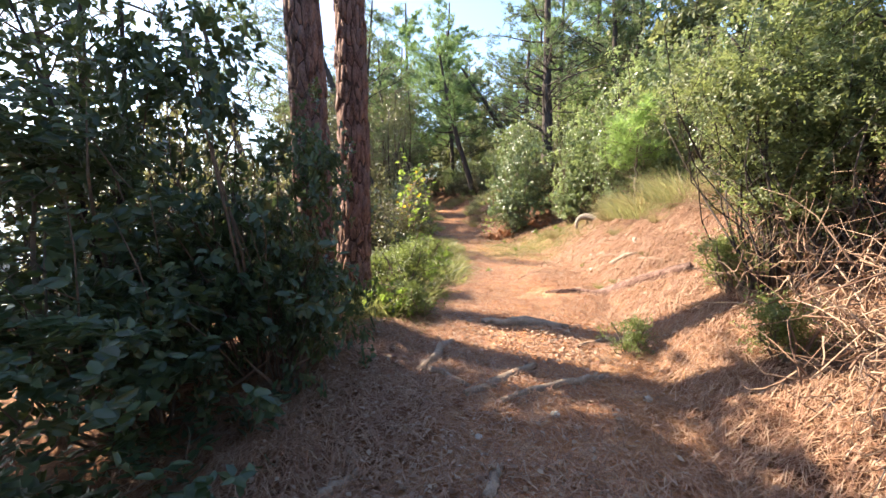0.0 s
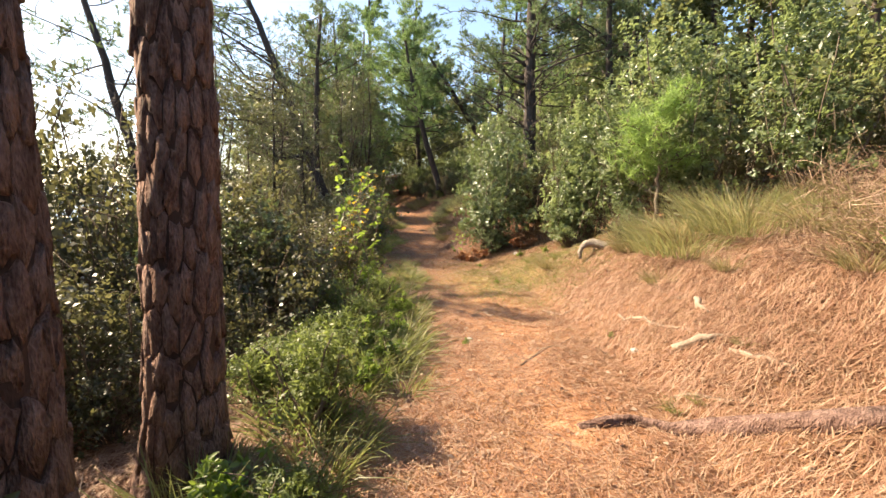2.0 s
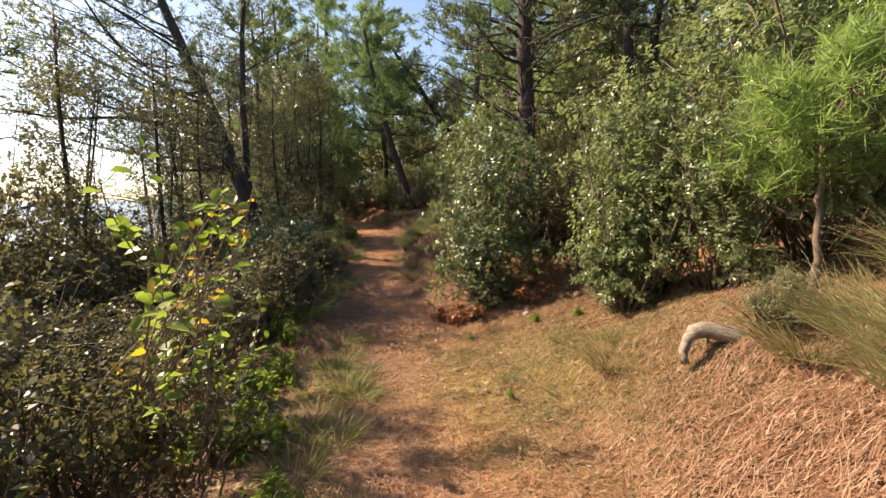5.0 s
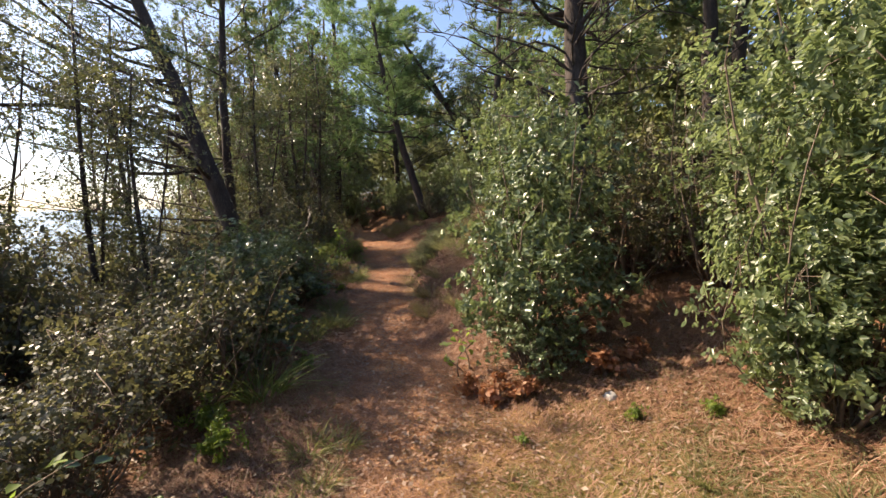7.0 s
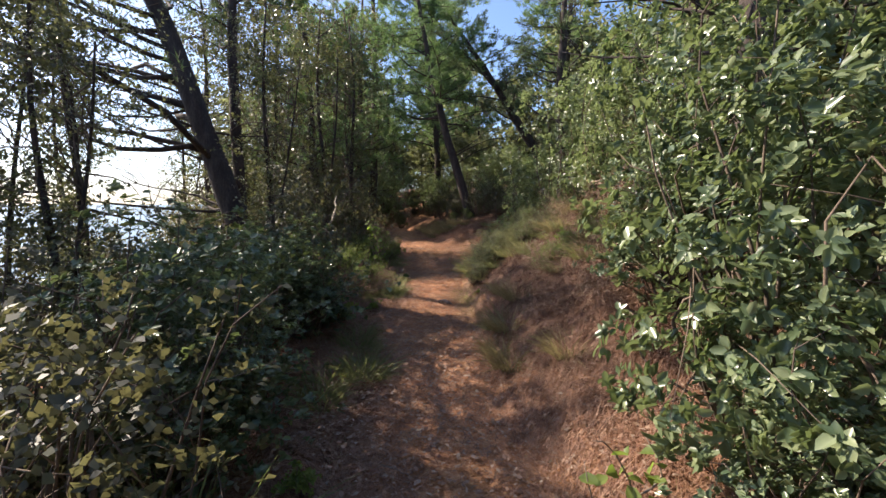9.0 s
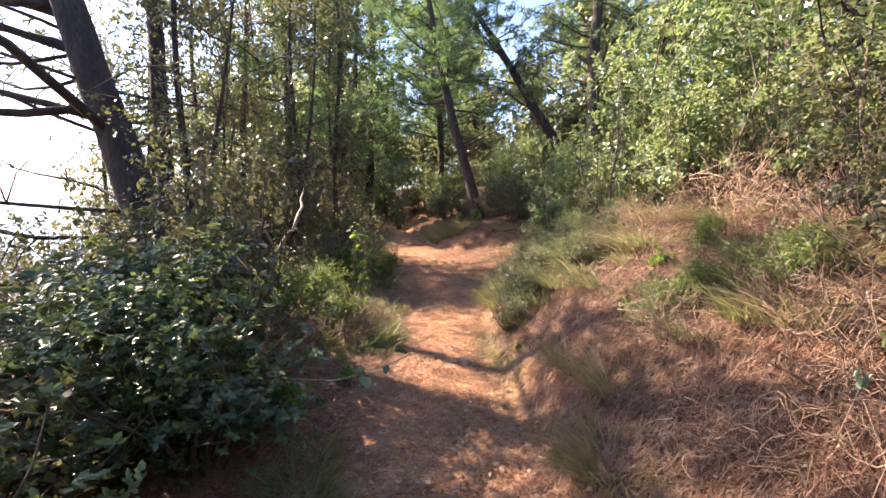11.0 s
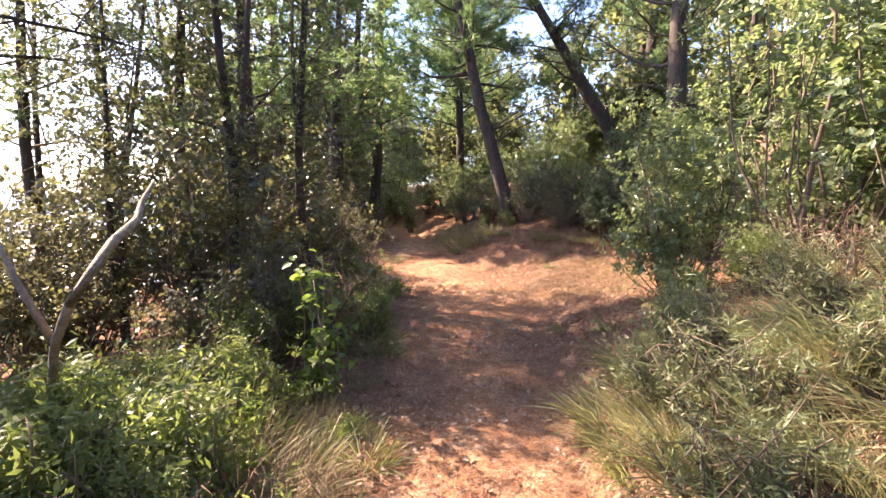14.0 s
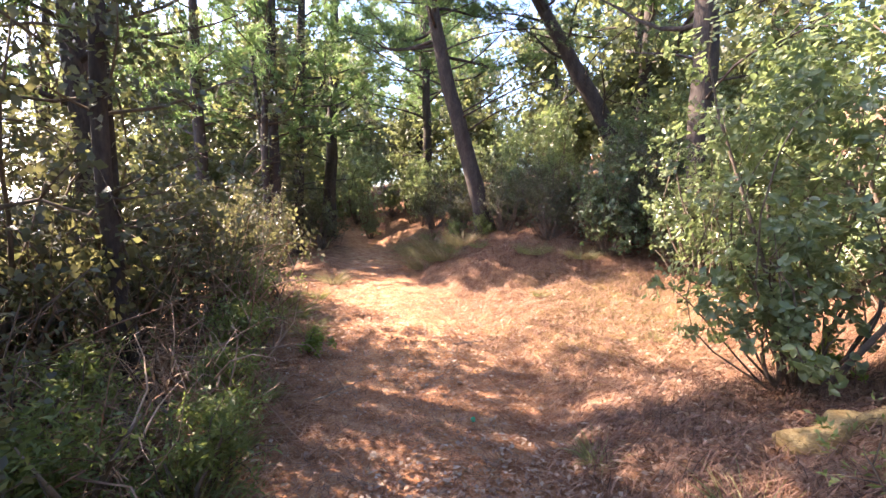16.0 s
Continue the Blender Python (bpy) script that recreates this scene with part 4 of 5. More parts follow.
for x, y, s in ((1.2, 17.8, 0.8), (1.5, 16.9, 0.9), (1.7, 17.3, 1.1), (1.6, 17.9, 1.0), (1.95, 17.0, 1.0), (2.1, 17.5, 1.1), (2.4, 17.2, 1.0), (2.0, 18.2, 0.9), (1.5, 18.4, 0.8), (2.5, 16.7, 0.9), (1.25, 16.7, 0.6), (2.8, 17.7, 1.0), (1.9, 16.4, 0.8), (1.1, 14.6, 0.5), (1.9, 15.0, 0.8), (2.6, 15.3, 0.9)):
    again(wire, x, y, s)
reed = tuft("sedge_clump", "dark green clump of long arching sedge blades", "grass", 150, 0.66, 0.14, "feather", 0.006, 0.75, 0.5)
place(reed, -0.5, 11.5, 1.1)
straw = tuft("dry_grass_clump", "straw-coloured clump of dry grass", "grass", 300, 0.5, 0.22, "dry_grass", 0.0048, 0.6, 0.6, "dry grass")
place(straw, 2.6, 6.5, 0.55)
for x, y, s in ((3.3, 7.2, 1.3), (3.8, 7.0, 1.4), (3.0, 7.9, 0.9), (2.3, 8.9, 0.7), (2.9, 6.0, 0.5), (3.9, 6.2, 1.1), (2.6, 18.2, 1.0), (4.1, 5.8, 1.2), (3.7, 5.4, 1.0), (4.7, 6.6, 1.2), (3.3, 5.2, 0.7), (2.9, 17.4, 1.1), (2.4, 16.8, 0.9), (3.2, 16.6, 1.1), (-0.5, 17.6, 0.8), (-0.75, 18.1, 0.7), (-1.0, 17.9, 0.9), (-0.55, 18.4, 0.6), (0.75, 27.6, 1.0), (1.2, 27.4, 0.8), (0.7, 26.9, 1.3), (1.1, 26.5, 1.2), (0.95, 27.8, 1.4), (1.5, 26.9, 1.1), (0.5, 28.4, 1.4), (-0.9, 25.6, 0.8), (2.2, 14.6, 0.9)):
    again(straw, x, y, s)

herb = shrub("herb_clump", "low clump of fresh yellow-green herbs", "plant", [(0, 0, 0.16, 0.2, 0.2, 0.16)], 90, 7, "fresh", 0.045, 0.010, 8, 0.03, 0.1, 0.2, "herbs beside the path", stem_r=0.003, twigs=8)
place(herb, -0.55, 4.0, 1.0)
for x, y, s in ((-0.35, 3.85, 0.9), (-0.95, 3.6, 0.8), (-0.1, 5.2, 0.8), (0.0, 5.6, 0.9), (0.05, 6.3, 0.8), (0.1, 7.1, 0.8), (-0.2, 5.9, 1.0), (-0.3, 6.5, 1.0), (0.0, 6.9, 0.8), (-0.05, 7.7, 0.9), (-0.2, 8.6, 0.8), (-0.4, 9.6, 1.0), (-0.5, 10.6, 0.9), (-0.7, 11.0, 1.0), (-0.25, 12.2, 0.6),
                (-0.5, 16.9, 0.7), (-0.75, 17.2, 0.9), (-1.0, 16.7, 0.9), (-1.3, 17.4, 1.0), (-1.2, 16.9, 0.8), (-1.7, 16.9, 1.1), (-0.7, 17.7, 0.7), (-0.3, 18.2, 0.5), (-0.3, 15.8, 0.5), (-1.9, 17.9, 1.1), (-1.5, 17.9, 0.9), (-0.95, 18.2, 0.8), (-0.6, 16.4, 0.6), (-1.0, 16.1, 0.7), (-0.6, 15.3, 0.9), (-0.7, 19.3, 1.2), (1.75, 15.6, 0.5), (2.2, 16.0, 0.6), (2.9, 20.3, 0.9), (1.5, 10.6, 0.3), (2.2, 10.4, 0.4), (2.6, 10.2, 0.45), (3.0, 10.3, 0.5), (-0.4, 22, 0.9), (-0.65, 18.75, 1.3), (-0.35, 8.5, 1.1), (-0.5, 8.9, 1.3), (-0.6, 9.3, 1.4), (-0.45, 9.8, 1.2), (-0.6, 8.5, 1.3)):
    again(herb, x, y, s)
fern = shrub("feathery_bush", "soft low bush of fine feathery green sprigs", "shrub", [(0, 0, 0.25, 0.35, 0.35, 0.25), (0.1, 0.1, 0.4, 0.25, 0.25, 0.2)], 420, 9, "feather", 0.04, 0.005, 14, 0.06, 0.2, 0.2, "feathery bushes", twigs=30, small=True)
place(fern, -0.35, 4.7, 1.0)
for x, y, s in ((-0.65, 4.9, 0.7), (-0.2, 3.9, 0.6), (-0.5, 6.6, 0.9), (-0.15, 7.3, 0.6), (-0.9, 19.6, 1.2), (-0.45, 19.9, 0.9), (-1.2, 20.3, 1.2), (-0.7, 20.6, 0.9), (-1.0, 18.4, 1.2), (-1.3, 19.2, 1.3), (1.9, 2.4, 0.7), (2.1, 3.2, 0.8), (1.8, 15.3, 0.6), (-0.9, 21.5, 1.2), (-1.2, 22.6, 1.4), (1.35, 3.1, 0.5), (2.0, 18.9, 0.8), (2.35, 18.6, 0.9), (1.9, 27.1, 0.9), (1.4, 27.7, 0.8)):
    again(fern, x, y, s)
for x, y, s in ((-2.3, 20.7, 1.6), (-2.7, 22.2, 1.8), (-2.0, 23.2, 1.5), (-1.9, 20.9, 0.9), (-1.5, 19.3, 0.85), (-2.0, 22.3, 1.1), (-2.6, 21.4, 1.2), (-1.9, 24.2, 1.1), (-2.6, 18.0, 0.6), (-3.4, 20.0, 1.2), (-3.2, 24, 1.3), (-2.3, 26.4, 1.1), (-3.6, 17.0, 1.0), (-2.2, 16.4, 0.8)):
    again(scrub, x, y, s, tall=1.1, label="dark twiggy scrub under the slender trees")
for x, y, s in ((3.1, 26.6, 0.9), (3.8, 26.2, 1.0), (2.7, 28.2, 1.0), (4.6, 25.9, 1.1), (5.2, 24.8, 1.1), (5.4, 22.6, 1.1), (3.3, 15.1, 0.9), (3.9, 14.8, 1.0), (1.0, 30.0, 1.0), (2.0, 29.6, 1.1), (-2.0, 30.2, 1.0)):
    again(scrub, x, y, s, label="brown-green scrub bush on the bank")

for x, y, s in ((3.2, 12.4, 0.9), (4.0, 12.7, 1.0), (4.4, 13.6, 1.1), (3.7, 14.7, 1.0), (5.1, 12.0, 1.0), (2.7, 14.3, 0.8), (5.6, 9.8, 1.1), (6.0, 8.0, 1.1), (5.6, 6.9, 1.0), (6.4, 11.0, 1.2), (6.9, 9.6, 1.2), (5.0, 4.9, 0.9), (5.8, 5.7, 1.0), (6.6, 6.5, 1.1), (4.6, 3.4, 1.0), (5.2, 15.6, 1.0), (6.0, 13.2, 1.2), (4.8, 18.4, 1.1), (5.6, 17.2, 1.2), (5.2, 20.2, 1.0), (4.9, 23.3, 0.9), (5.6, 23.8, 1.0), (2.9, 25.8, 0.7), (3.6, 25.5, 0.8), (2.3, 26.9, 0.8), (4.3, 25.3, 0.9), (1.5, 28.3, 0.8), (7.4, 7.8, 1.3), (7.0, 12.8, 1.3), (7.2, 14.6, 1.3)):
    again(scrub, x, y, s, label="brown-green scrub under the trees on the bank")
again(olive, 4.9, 7.4, 1.0, 70, label="leafy light green shrub above the grassy bank")
again(olive, 4.5, 22.7, 0.8, 20, label="leafy light green shrub at the far side of the clearing")
for x, y, s, tl in ((-1.35, 7.0, 0.6, 0.9), (-1.75, 6.3, 0.6, 0.9), (-2.3, 7.7, 0.8, 1.0)):
    again(holm, x, y, s, tall=tl, label="small dark green evergreen bush among the scrub")
for x, y, s in ((4.4, 6.7, 1.0), (2.5, 25.4, 0.7), (3.2, 25.0, 0.7)):
    again(broom, x, y, s * 0.7, label="sparse tall grass on the bank")

# thick growth on the sea side of the last stretch
for x, y, s in ((-0.8, 17.1, 1.7), (-1.1, 16.8, 1.9), (-1.4, 17.2, 2.1), (-0.95, 17.5, 1.8), (-1.7, 17.0, 2.1), (-1.25, 17.7, 2.0), (-0.65, 16.7, 1.4), (-1.8, 17.6, 2.2), (-0.6, 17.4, 1.4), (-2.2, 17.3, 2.2), (-0.85, 18.0, 1.5), (-1.5, 16.5, 1.9)):
    again(herb, x, y, s * 0.72, label="tall clump of sunlit yellow-green herbs")
for x, y, s in ((-0.8, 17.0, 0.9), (-0.75, 17.6, 1.0), (-1.5, 17.4, 1.3), (-0.6, 17.1, 0.9), (-1.0, 17.3, 1.1), (-0.5, 17.5, 0.8)):
    again(straw, x, y, s)
for x, y, s in ((-0.85, 17.0, 0.9), (-0.8, 17.25, 1.2), (-1.1, 16.9, 1.3), (-0.62, 16.75, 0.9), (-1.3, 17.5, 1.4), (-1.25, 17.0, 1.1), (-1.7, 17.4, 1.3), (-1.0, 17.7, 1.0), (-1.45, 17.9, 1.2), (-2.1, 17.2, 1.3), (-0.7, 17.4, 0.7), (-2.0, 18.2, 1.2), (-1.9, 16.6, 1.1), (-0.45, 5.6, 0.8), (-0.3, 6.2, 0.7), (-0.45, 5.0, 0.8), (-2.5, 17.7, 1.3), (-1.6, 18.6, 1.1), (-1.3, 16.4, 0.9), (2.05, 15.3, 0.6), (2.4, 14.9, 0.7), (2.5, 15.9, 0.6)):
    again(fern, x, y, s)
for x, y, s in ((-0.2, 5.1, 1.0), (-0.1, 5.6, 1.1), (0.0, 6.2, 1.0), (-0.3, 5.9, 1.2), (-0.4, 4.6, 1.2), (-0.15, 4.6, 1.0), (-0.5, 6.3, 1.1), (2.1, 14.8, 1.0), (2.35, 15.3, 1.2), (2.7, 15.0, 1.3), (2.6, 15.5, 1.1), (2.2, 16.5, 0.8), (-0.6, 17.0, 1.1), (-0.8, 16.6, 1.0), (-0.5, 17.9, 1.0)):
    again(green_tuft, x, y, s)

for x, y, s in ((1.75, 4.78, 0.4), (1.85, 4.72, 0.3), (2.3, 5.0, 0.3)):
    again(green_tuft, x, y, s, label="small bright green grass tuft beside the log")
for x, y, s in ((0.66, 6.1, 0.22), (1.9, 6.0, 0.2), (1.5, 9.0, 0.25), (1.1, 16.2, 0.25)):
    again(herb, x, y, s)

for x, y, s in ((-1.6, 5.9, 0.7), (-2.2, 5.3, 0.75), (-1.95, 4.8, 0.65), (-2.9, 5.2, 0.8), (-1.5, 4.9, 0.5), (-2.6, 6.0, 0.8), (-1.05, 5.6, 0.5)):
    again(scrub, x, y, s, label="low twiggy scrub filling the slope beside the path")
for x, y, s in ((1.1, 13.7, 0.7), (1.2, 14.4, 0.8), (1.4, 14.9, 0.7), (1.05, 14.1, 0.6), (1.5, 13.4, 0.7), (1.3, 15.4, 0.6)):
    again(straw, x, y, s)

again(olive, 4.1, 23.3, 0.9, 250, label="leafy light green shrub before the stout pine")
# growth closing the far end of the path
for x, y, s in ((-3.4, 38.5, 1.3), (-1.9, 37.6, 1.1), (-0.4, 36.2, 1.0), (-4.9, 37.4, 1.3), (-2.6, 40.5, 1.6), (-5.6, 40.5, 1.6), (0.9, 38.5, 1.4), (-3.6, 35.6, 0.9), (-1.0, 33.8, 0.6), (0.5, 33.2, 0.8)):
    again(olive, x, y, s, label="leafy bush closing the far end of the path")
# leafy undergrowth below the far pines
for x, y, s in ((2.9, 29.2, 0.9), (4.0, 29.4, 1.0), (5.2, 27.2, 0.9), (6.2, 26.0, 1.0), (5.9, 24.6, 0.9), (3.2, 31.0, 1.0), (0.8, 31.6, 0.8), (1.9, 32.2, 0.9), (6.8, 28.6, 1.1), (5.0, 31.4, 1.1), (4.6, 26.9, 0.7), (3.4, 28.0, 0.6)):
    again(olive, x, y, s, label="leafy undergrowth bush below the far pines")
for x, y, s in ((3.6, 24.9, 0.75), (5.3, 25.5, 0.9), (4.2, 24.0, 0.55), (2.6, 27.6, 0.6), (4.9, 22.0, 0.8)):
    again(holm, x, y, s, label="dark evergreen bush at the foot of the pines")

# dead brush and juniper by the first steps
thorn = brush("dry_brush", "tangle of dry brown brushwood on the bank", "brushwood", 300, (0.55, 0.5, 0.75), 0.2, group="dry brush")
place(thorn, 2.25, 2.2, 1.0)
for x, y, s in ((2.6, 3.0, 0.9), (1.95, 1.4, 0.9), (3.3, 2.4, 1.2), (3.2, 15.9, 0.9), (3.5, 17.0, 0.9), (4.2, 15.3, 1.2), (2.7, 17.2, 0.6), (-1.1, 17.3, 0.6), (-1.6, 12.0, 0.7), (-0.9, 9.0, 0.6), (-0.9, 20.3, 0.7), (3.0, 19.0, 0.8), (4.3, 4.9, 1.0), (3.9, 4.0, 0.9), (4.6, 5.6, 0.9), (3.7, 5.2, 0.7), (4.1, 5.9, 0.8), (3.3, 5.6, 0.5), (4.6, 6.4, 0.8), (-1.6, 18.9, 0.9), (-1.5, 21.6, 1.5), (-1.1, 20.2, 1.1), (-1.9, 22.8, 1.7), (-2.4, 21.0, 1.8), (1.6, 14.2, 0.45), (1.95, 13.8, 0.6), (2.25, 14.3, 0.6), (1.75, 15.0, 0.5), (2.4, 13.9, 0.7), (3.6, 26.9, 0.9), (-0.9, 3.3, 0.5), (-1.1, 6.0, 0.5), (-1.5, 6.6, 0.7), (-0.8, 7.0, 0.45)):
    again(thorn, x, y, s)
for x, y, s in ((-0.5, 16.6, 0.5), (-0.75, 16.2, 0.5), (-0.55, 17.05, 0.55), (-0.4, 17.4, 0.4), (-0.95, 15.9, 0.5), (-0.8, 16.8, 0.6)):
    again(thorn, x, y, s, label="dry red-brown stems at the foot of the green thicket")
juniper = shrub("juniper_bush", "straggling dark green juniper over dry brush", "shrub", [(0, 0, 0.95, 0.55, 0.55, 0.4), (0.3, 0.2, 1.5, 0.7, 0.7, 0.42), (-0.25, 0.1, 1.25, 0.5, 0.5, 0.25), (-0.2, -0.2, 0.45, 0.35, 0.35, 0.25)], 950, 16, "juniper", 0.042, 0.0065, 24, 0.07, 0.22, 0.2, "", "dark_bark", 0.01, 90, True)
place(juniper, 2.5, 2.7, 1.0)
again(juniper, 3.1, 2.2, 1.2)
again(juniper, 2.9, 3.6, 0.8)
for x, y, s, tn in ((2.5, 3.5, 1.0, 60), (2.25, 2.95, 0.85, 150), (2.95, 4.0, 1.15, 220), (2.7, 3.1, 1.2, 310)):
    again(juniper, x, y, s, tn)

# knotted dark branch reaching over the bank
branch = thing("gnarled_branch", "dark knotted branch reaching out of the juniper", "branch", at=(2.9, 2.9, lz(2.9, 2.9)))
knee = np.array([(0, 0, -0.1), (0.02, 0, 0.6), (-0.1, 0.05, 1.05), (-0.35, 0.0, 1.0), (-0.6, 0.1, 1.08), (-0.85, 0.15, 1.12), (-1.05, 0.1, 1.3)])
part("limb", Soup().add(*tube(knee, [0.035, 0.03, 0.028, 0.024, 0.02, 0.014, 0.006], 8, 0.15)).mesh("limb", "dark_bark", True), branch)
part("side_shoot", Soup().add(*tube([(-0.1, 0.05, 1.05), (-0.12, 0.0, 1.3), (-0.2, 0.05, 1.42), (-0.28, 0.1, 1.36)], [0.02, 0.016, 0.012, 0.005], 7, 0.1)).mesh("side_shoot", "dark_bark", True), branch)

# dead oak shoots with curled brown leaves under the round shrub
oakling = shrub("withered_oak_shoots", "withered oak shoots with curled red-brown leaves", "plant", [(0, 0, 0.14, 0.22, 0.2, 0.13)], 45, 5, "rust_leaf", 0.06, 0.02, 8, 0.03, 0.1, 0.2, "withered shoots", stem_r=0.003, twigs=8)
place(oakling, 1.45, 11.3, 1.0)
for x, y, s in ((1.7, 11.15, 0.9), (2.3, 11.0, 0.9), (1.25, 11.5, 0.7), (-1.2, 15.2, 0.9), (2.6, 11.2, 0.8)):
    again(oakling, x, y, s)


# leaf-by-leaf sapling and bramble
def single_leaf(mat, length, width):
    me = mesh_np("leaf", *leaf_mesh(np.zeros((1, 3)), np.array([[0, 1.0, 0.1]]), np.array([[0, 0, 1.0]]), length, width), None, mat)
    return me


def sapling(name, label, x, y, high, stems, per, kinds, lean=(0, 0), size=1.0, wide=0.35, low=0.65):
    root = thing(name, label, "plant", at=(x, y, lz(x, y)))
    meshes = [single_leaf(k, 0.075 * size, 0.026 * size) for k in kinds]
    for _ in range(stems):
        end = np.array([lean[0] + rng.normal(0, wide), lean[1] + rng.normal(0, wide), high * rng.uniform(low, 1.0)])
        path = curve((rng.normal(0, 0.04), rng.normal(0, 0.04), -0.05), end, 0.25, 8)
        part("stem", Soup().add(*tube(path, np.linspace(0.008, 0.002, 8), 5)).mesh("stem", "dead_wood", True), root)
        for _ in range(per):
            j = rng.uniform(2.5, 7)
            at = [np.interp(j, range(8), path[:, c]) for c in range(3)]
            lf = part("leaf", meshes[rng.integers(len(meshes))], root)
            lf.location = Vector(at) + Vector(rng.normal(0, 0.02, 3))
            lf.rotation_euler = (rng.normal(0.1, 0.5), rng.normal(0, 0.5), rng.uniform(0, 6.28))
            lf.scale = [rng.uniform(0.6, 1.2)] * 3
    return root


sapling("maple_sapling", "thin sapling with bright yellow-green leaves in the scrub", -0.6, 8.15, 1.95, 9, 22, ("fresh", "fresh", "fresh"), (0.12, 0.0), 1.15, 0.26)
sapling("maple_sapling", "thin leafy sapling with yellow-green leaves", -0.95, 6.9, 1.1, 5, 14, ("laurel", "olive", "fresh"), (0.0, 0.1), 0.8, 0.25)
sapling("bramble", "bramble spray with yellow and green autumn leaves", -1.2, 8.35, 1.8, 8, 10, ("autumn", "autumn", "autumn", "fresh"), (0.85, -0.05), 0.95, 0.2, 0.86)
sapling("bramble", "trailing bramble with fresh green leaves", -0.95, 9.3, 0.9, 9, 20, ("laurel", "olive", "laurel", "fresh"), (0.2, -0.2), 0.9, 0.35)
sapling("bramble", "trailing bramble with pale green leaves", -0.9, 15.0, 0.9, 8, 16, ("laurel", "olive", "dead_leaf"), (0.25, -0.1), 1.0, 0.35)
sapling("arbutus_sapling", "small bright green leafy shoot at the path's edge", -0.58, 18.68, 1.12, 6, 16, ("fresh", "fresh"), (0.0, 0.0), 1.0, 0.09, 0.72)
sapling("chestnut_shoot", "yellow-green shoot by the dark shrub", 1.25, 11.9, 0.6, 3, 9, ("fresh",), (-0.1, -0.1), 1.1, 0.08)


# ---- wood and stones on the ground ----
def ground_wood(name, label, category, pts, radii, mat="dead_wood", group="", sides=8, wob=0.18, lift=0.6):
    """A stick, root or log lying along ground places (x, y)."""
    pts = np.asarray(pts, float)
    k = max(len(pts), 9)
    f = np.linspace(0, len(pts) - 1, k)
    x, y = np.interp(f, range(len(pts)), pts[:, 0]), np.interp(f, range(len(pts)), pts[:, 1])
    r = np.interp(f, np.linspace(0, len(pts) - 1, len(radii)), radii)
    x[1:-1] += rng.normal(0, 0.012, k - 2)
    y[1:-1] += rng.normal(0, 0.012, k - 2)
    z = land(x, y) + r * lift
    mid = np.array([x.mean(), y.mean(), z.min()])
    me = Soup().add(*tube(np.stack([x, y, z], 1) - mid, r, sides, wob)).mesh(name, mat, True)
    ob = new(name, me)
    ob.location = mid
    return tagged(ob, label, category, group)


for pts, rr in ((((-0.12, 2.86), (-0.03, 3.1), (0.09, 3.34)), (0.03, 0.036, 0.02)), (((-0.15, 2.9), (-0.03, 2.84), (0.18, 2.63)), (0.016, 0.02, 0.012)), (((0.15, 2.56), (0.4, 2.72), (0.63, 2.91)), (0.022, 0.028, 0.032)), (((0.36, 2.5), (0.77, 2.66), (1.07, 2.8)), (0.016, 0.028, 0.018)), (((0.2, 1.78), (0.28, 1.98)), (0.03, 0.02)), (((-0.5, 1.8), (-0.36, 1.95)), (0.028, 0.02))):
    ground_wood("tree_root", "weathered grey-brown root crossing the path", "root", pts, rr, "dead_wood", "roots in the path", lift=0.3)
ground_wood("fallen_log", "thick broken bark-covered root log sunk in needles", "log", ((1.1, 4.66), (1.45, 4.72), (1.75, 4.5), (1.95, 4.25), (2.25, 4.0)), (0.02, 0.04, 0.045, 0.06, 0.065), "bark", sides=12, wob=0.3, lift=0.2)
ground_wood("half_sunk_log", "pale log half sunk across the path", "log", ((0.35, 3.75), (0.7, 3.72), (1.05, 3.62)), (0.03, 0.055, 0.03), "dead_wood", sides=10, lift=0.05)
for pts, r in ((((1.71, 7.34), (1.94, 7.04)), 0.014), (((2.09, 6.26), (2.13, 5.81), (2.24, 5.37)), 0.016), (((2.02, 5.3), (2.28, 5.12)), 0.03), (((2.48, 5.79), (2.4, 5.5)), 0.022), (((1.79, 4.89), (2.08, 4.41)), 0.01), (((1.01, 5.58), (1.6, 6.19)), 0.009), (((2.2, 4.99), (2.26, 4.57)), 0.018), (((0.88, 3.33), (1.13, 3.65)), 0.01), (((0.11, 6.19), (0.23, 6.35)), 0.012), (((1.01, 7.3), (1.07, 7.15)), 0.01),
               (((0.06, 12.6), (0.31, 12.42)), 0.006), (((1.94, 16.34), (2.18, 16.52)), 0.025), (((0.55, 16.27), (0.72, 16.19)), 0.03), (((1.0, 3.2), (1.6, 3.55)), 0.014), (((0.9, 22.3), (1.4, 22.5)), 0.009), (((2.2, 20.9), (2.8, 21.3)), 0.012), (((-0.2, 21.0), (0.1, 21.4)), 0.008)):
    ground_wood("stick", "dry weathered stick lying on the needles", "stick", pts, (r, r * 1.1, r * 0.5), "dead_wood", "sticks on the ground", 6)
arch = thing("driftwood_branch", "bleached bent dead branch arching off the ground", "branch", at=(2.66, 8.32, lz(2.66, 8.32)))
part("limb", Soup().add(*tube([(-0.16, -0.02, -0.05), (-0.165, 0.0, 0.03), (-0.13, 0.01, 0.11), (-0.07, 0.03, 0.15), (0.0, 0.02, 0.165), (0.08, 0.0, 0.15), (0.17, -0.05, 0.125), (0.27, -0.08, 0.08), (0.4, -0.15, 0.06), (0.52, -0.18, 0.0), (0.62, -0.22, -0.04)], [0.024, 0.03, 0.035, 0.045, 0.054, 0.052, 0.06, 0.05, 0.052, 0.036, 0.02], 14, 0.22)).mesh("limb", "bleached_wood", True), arch)
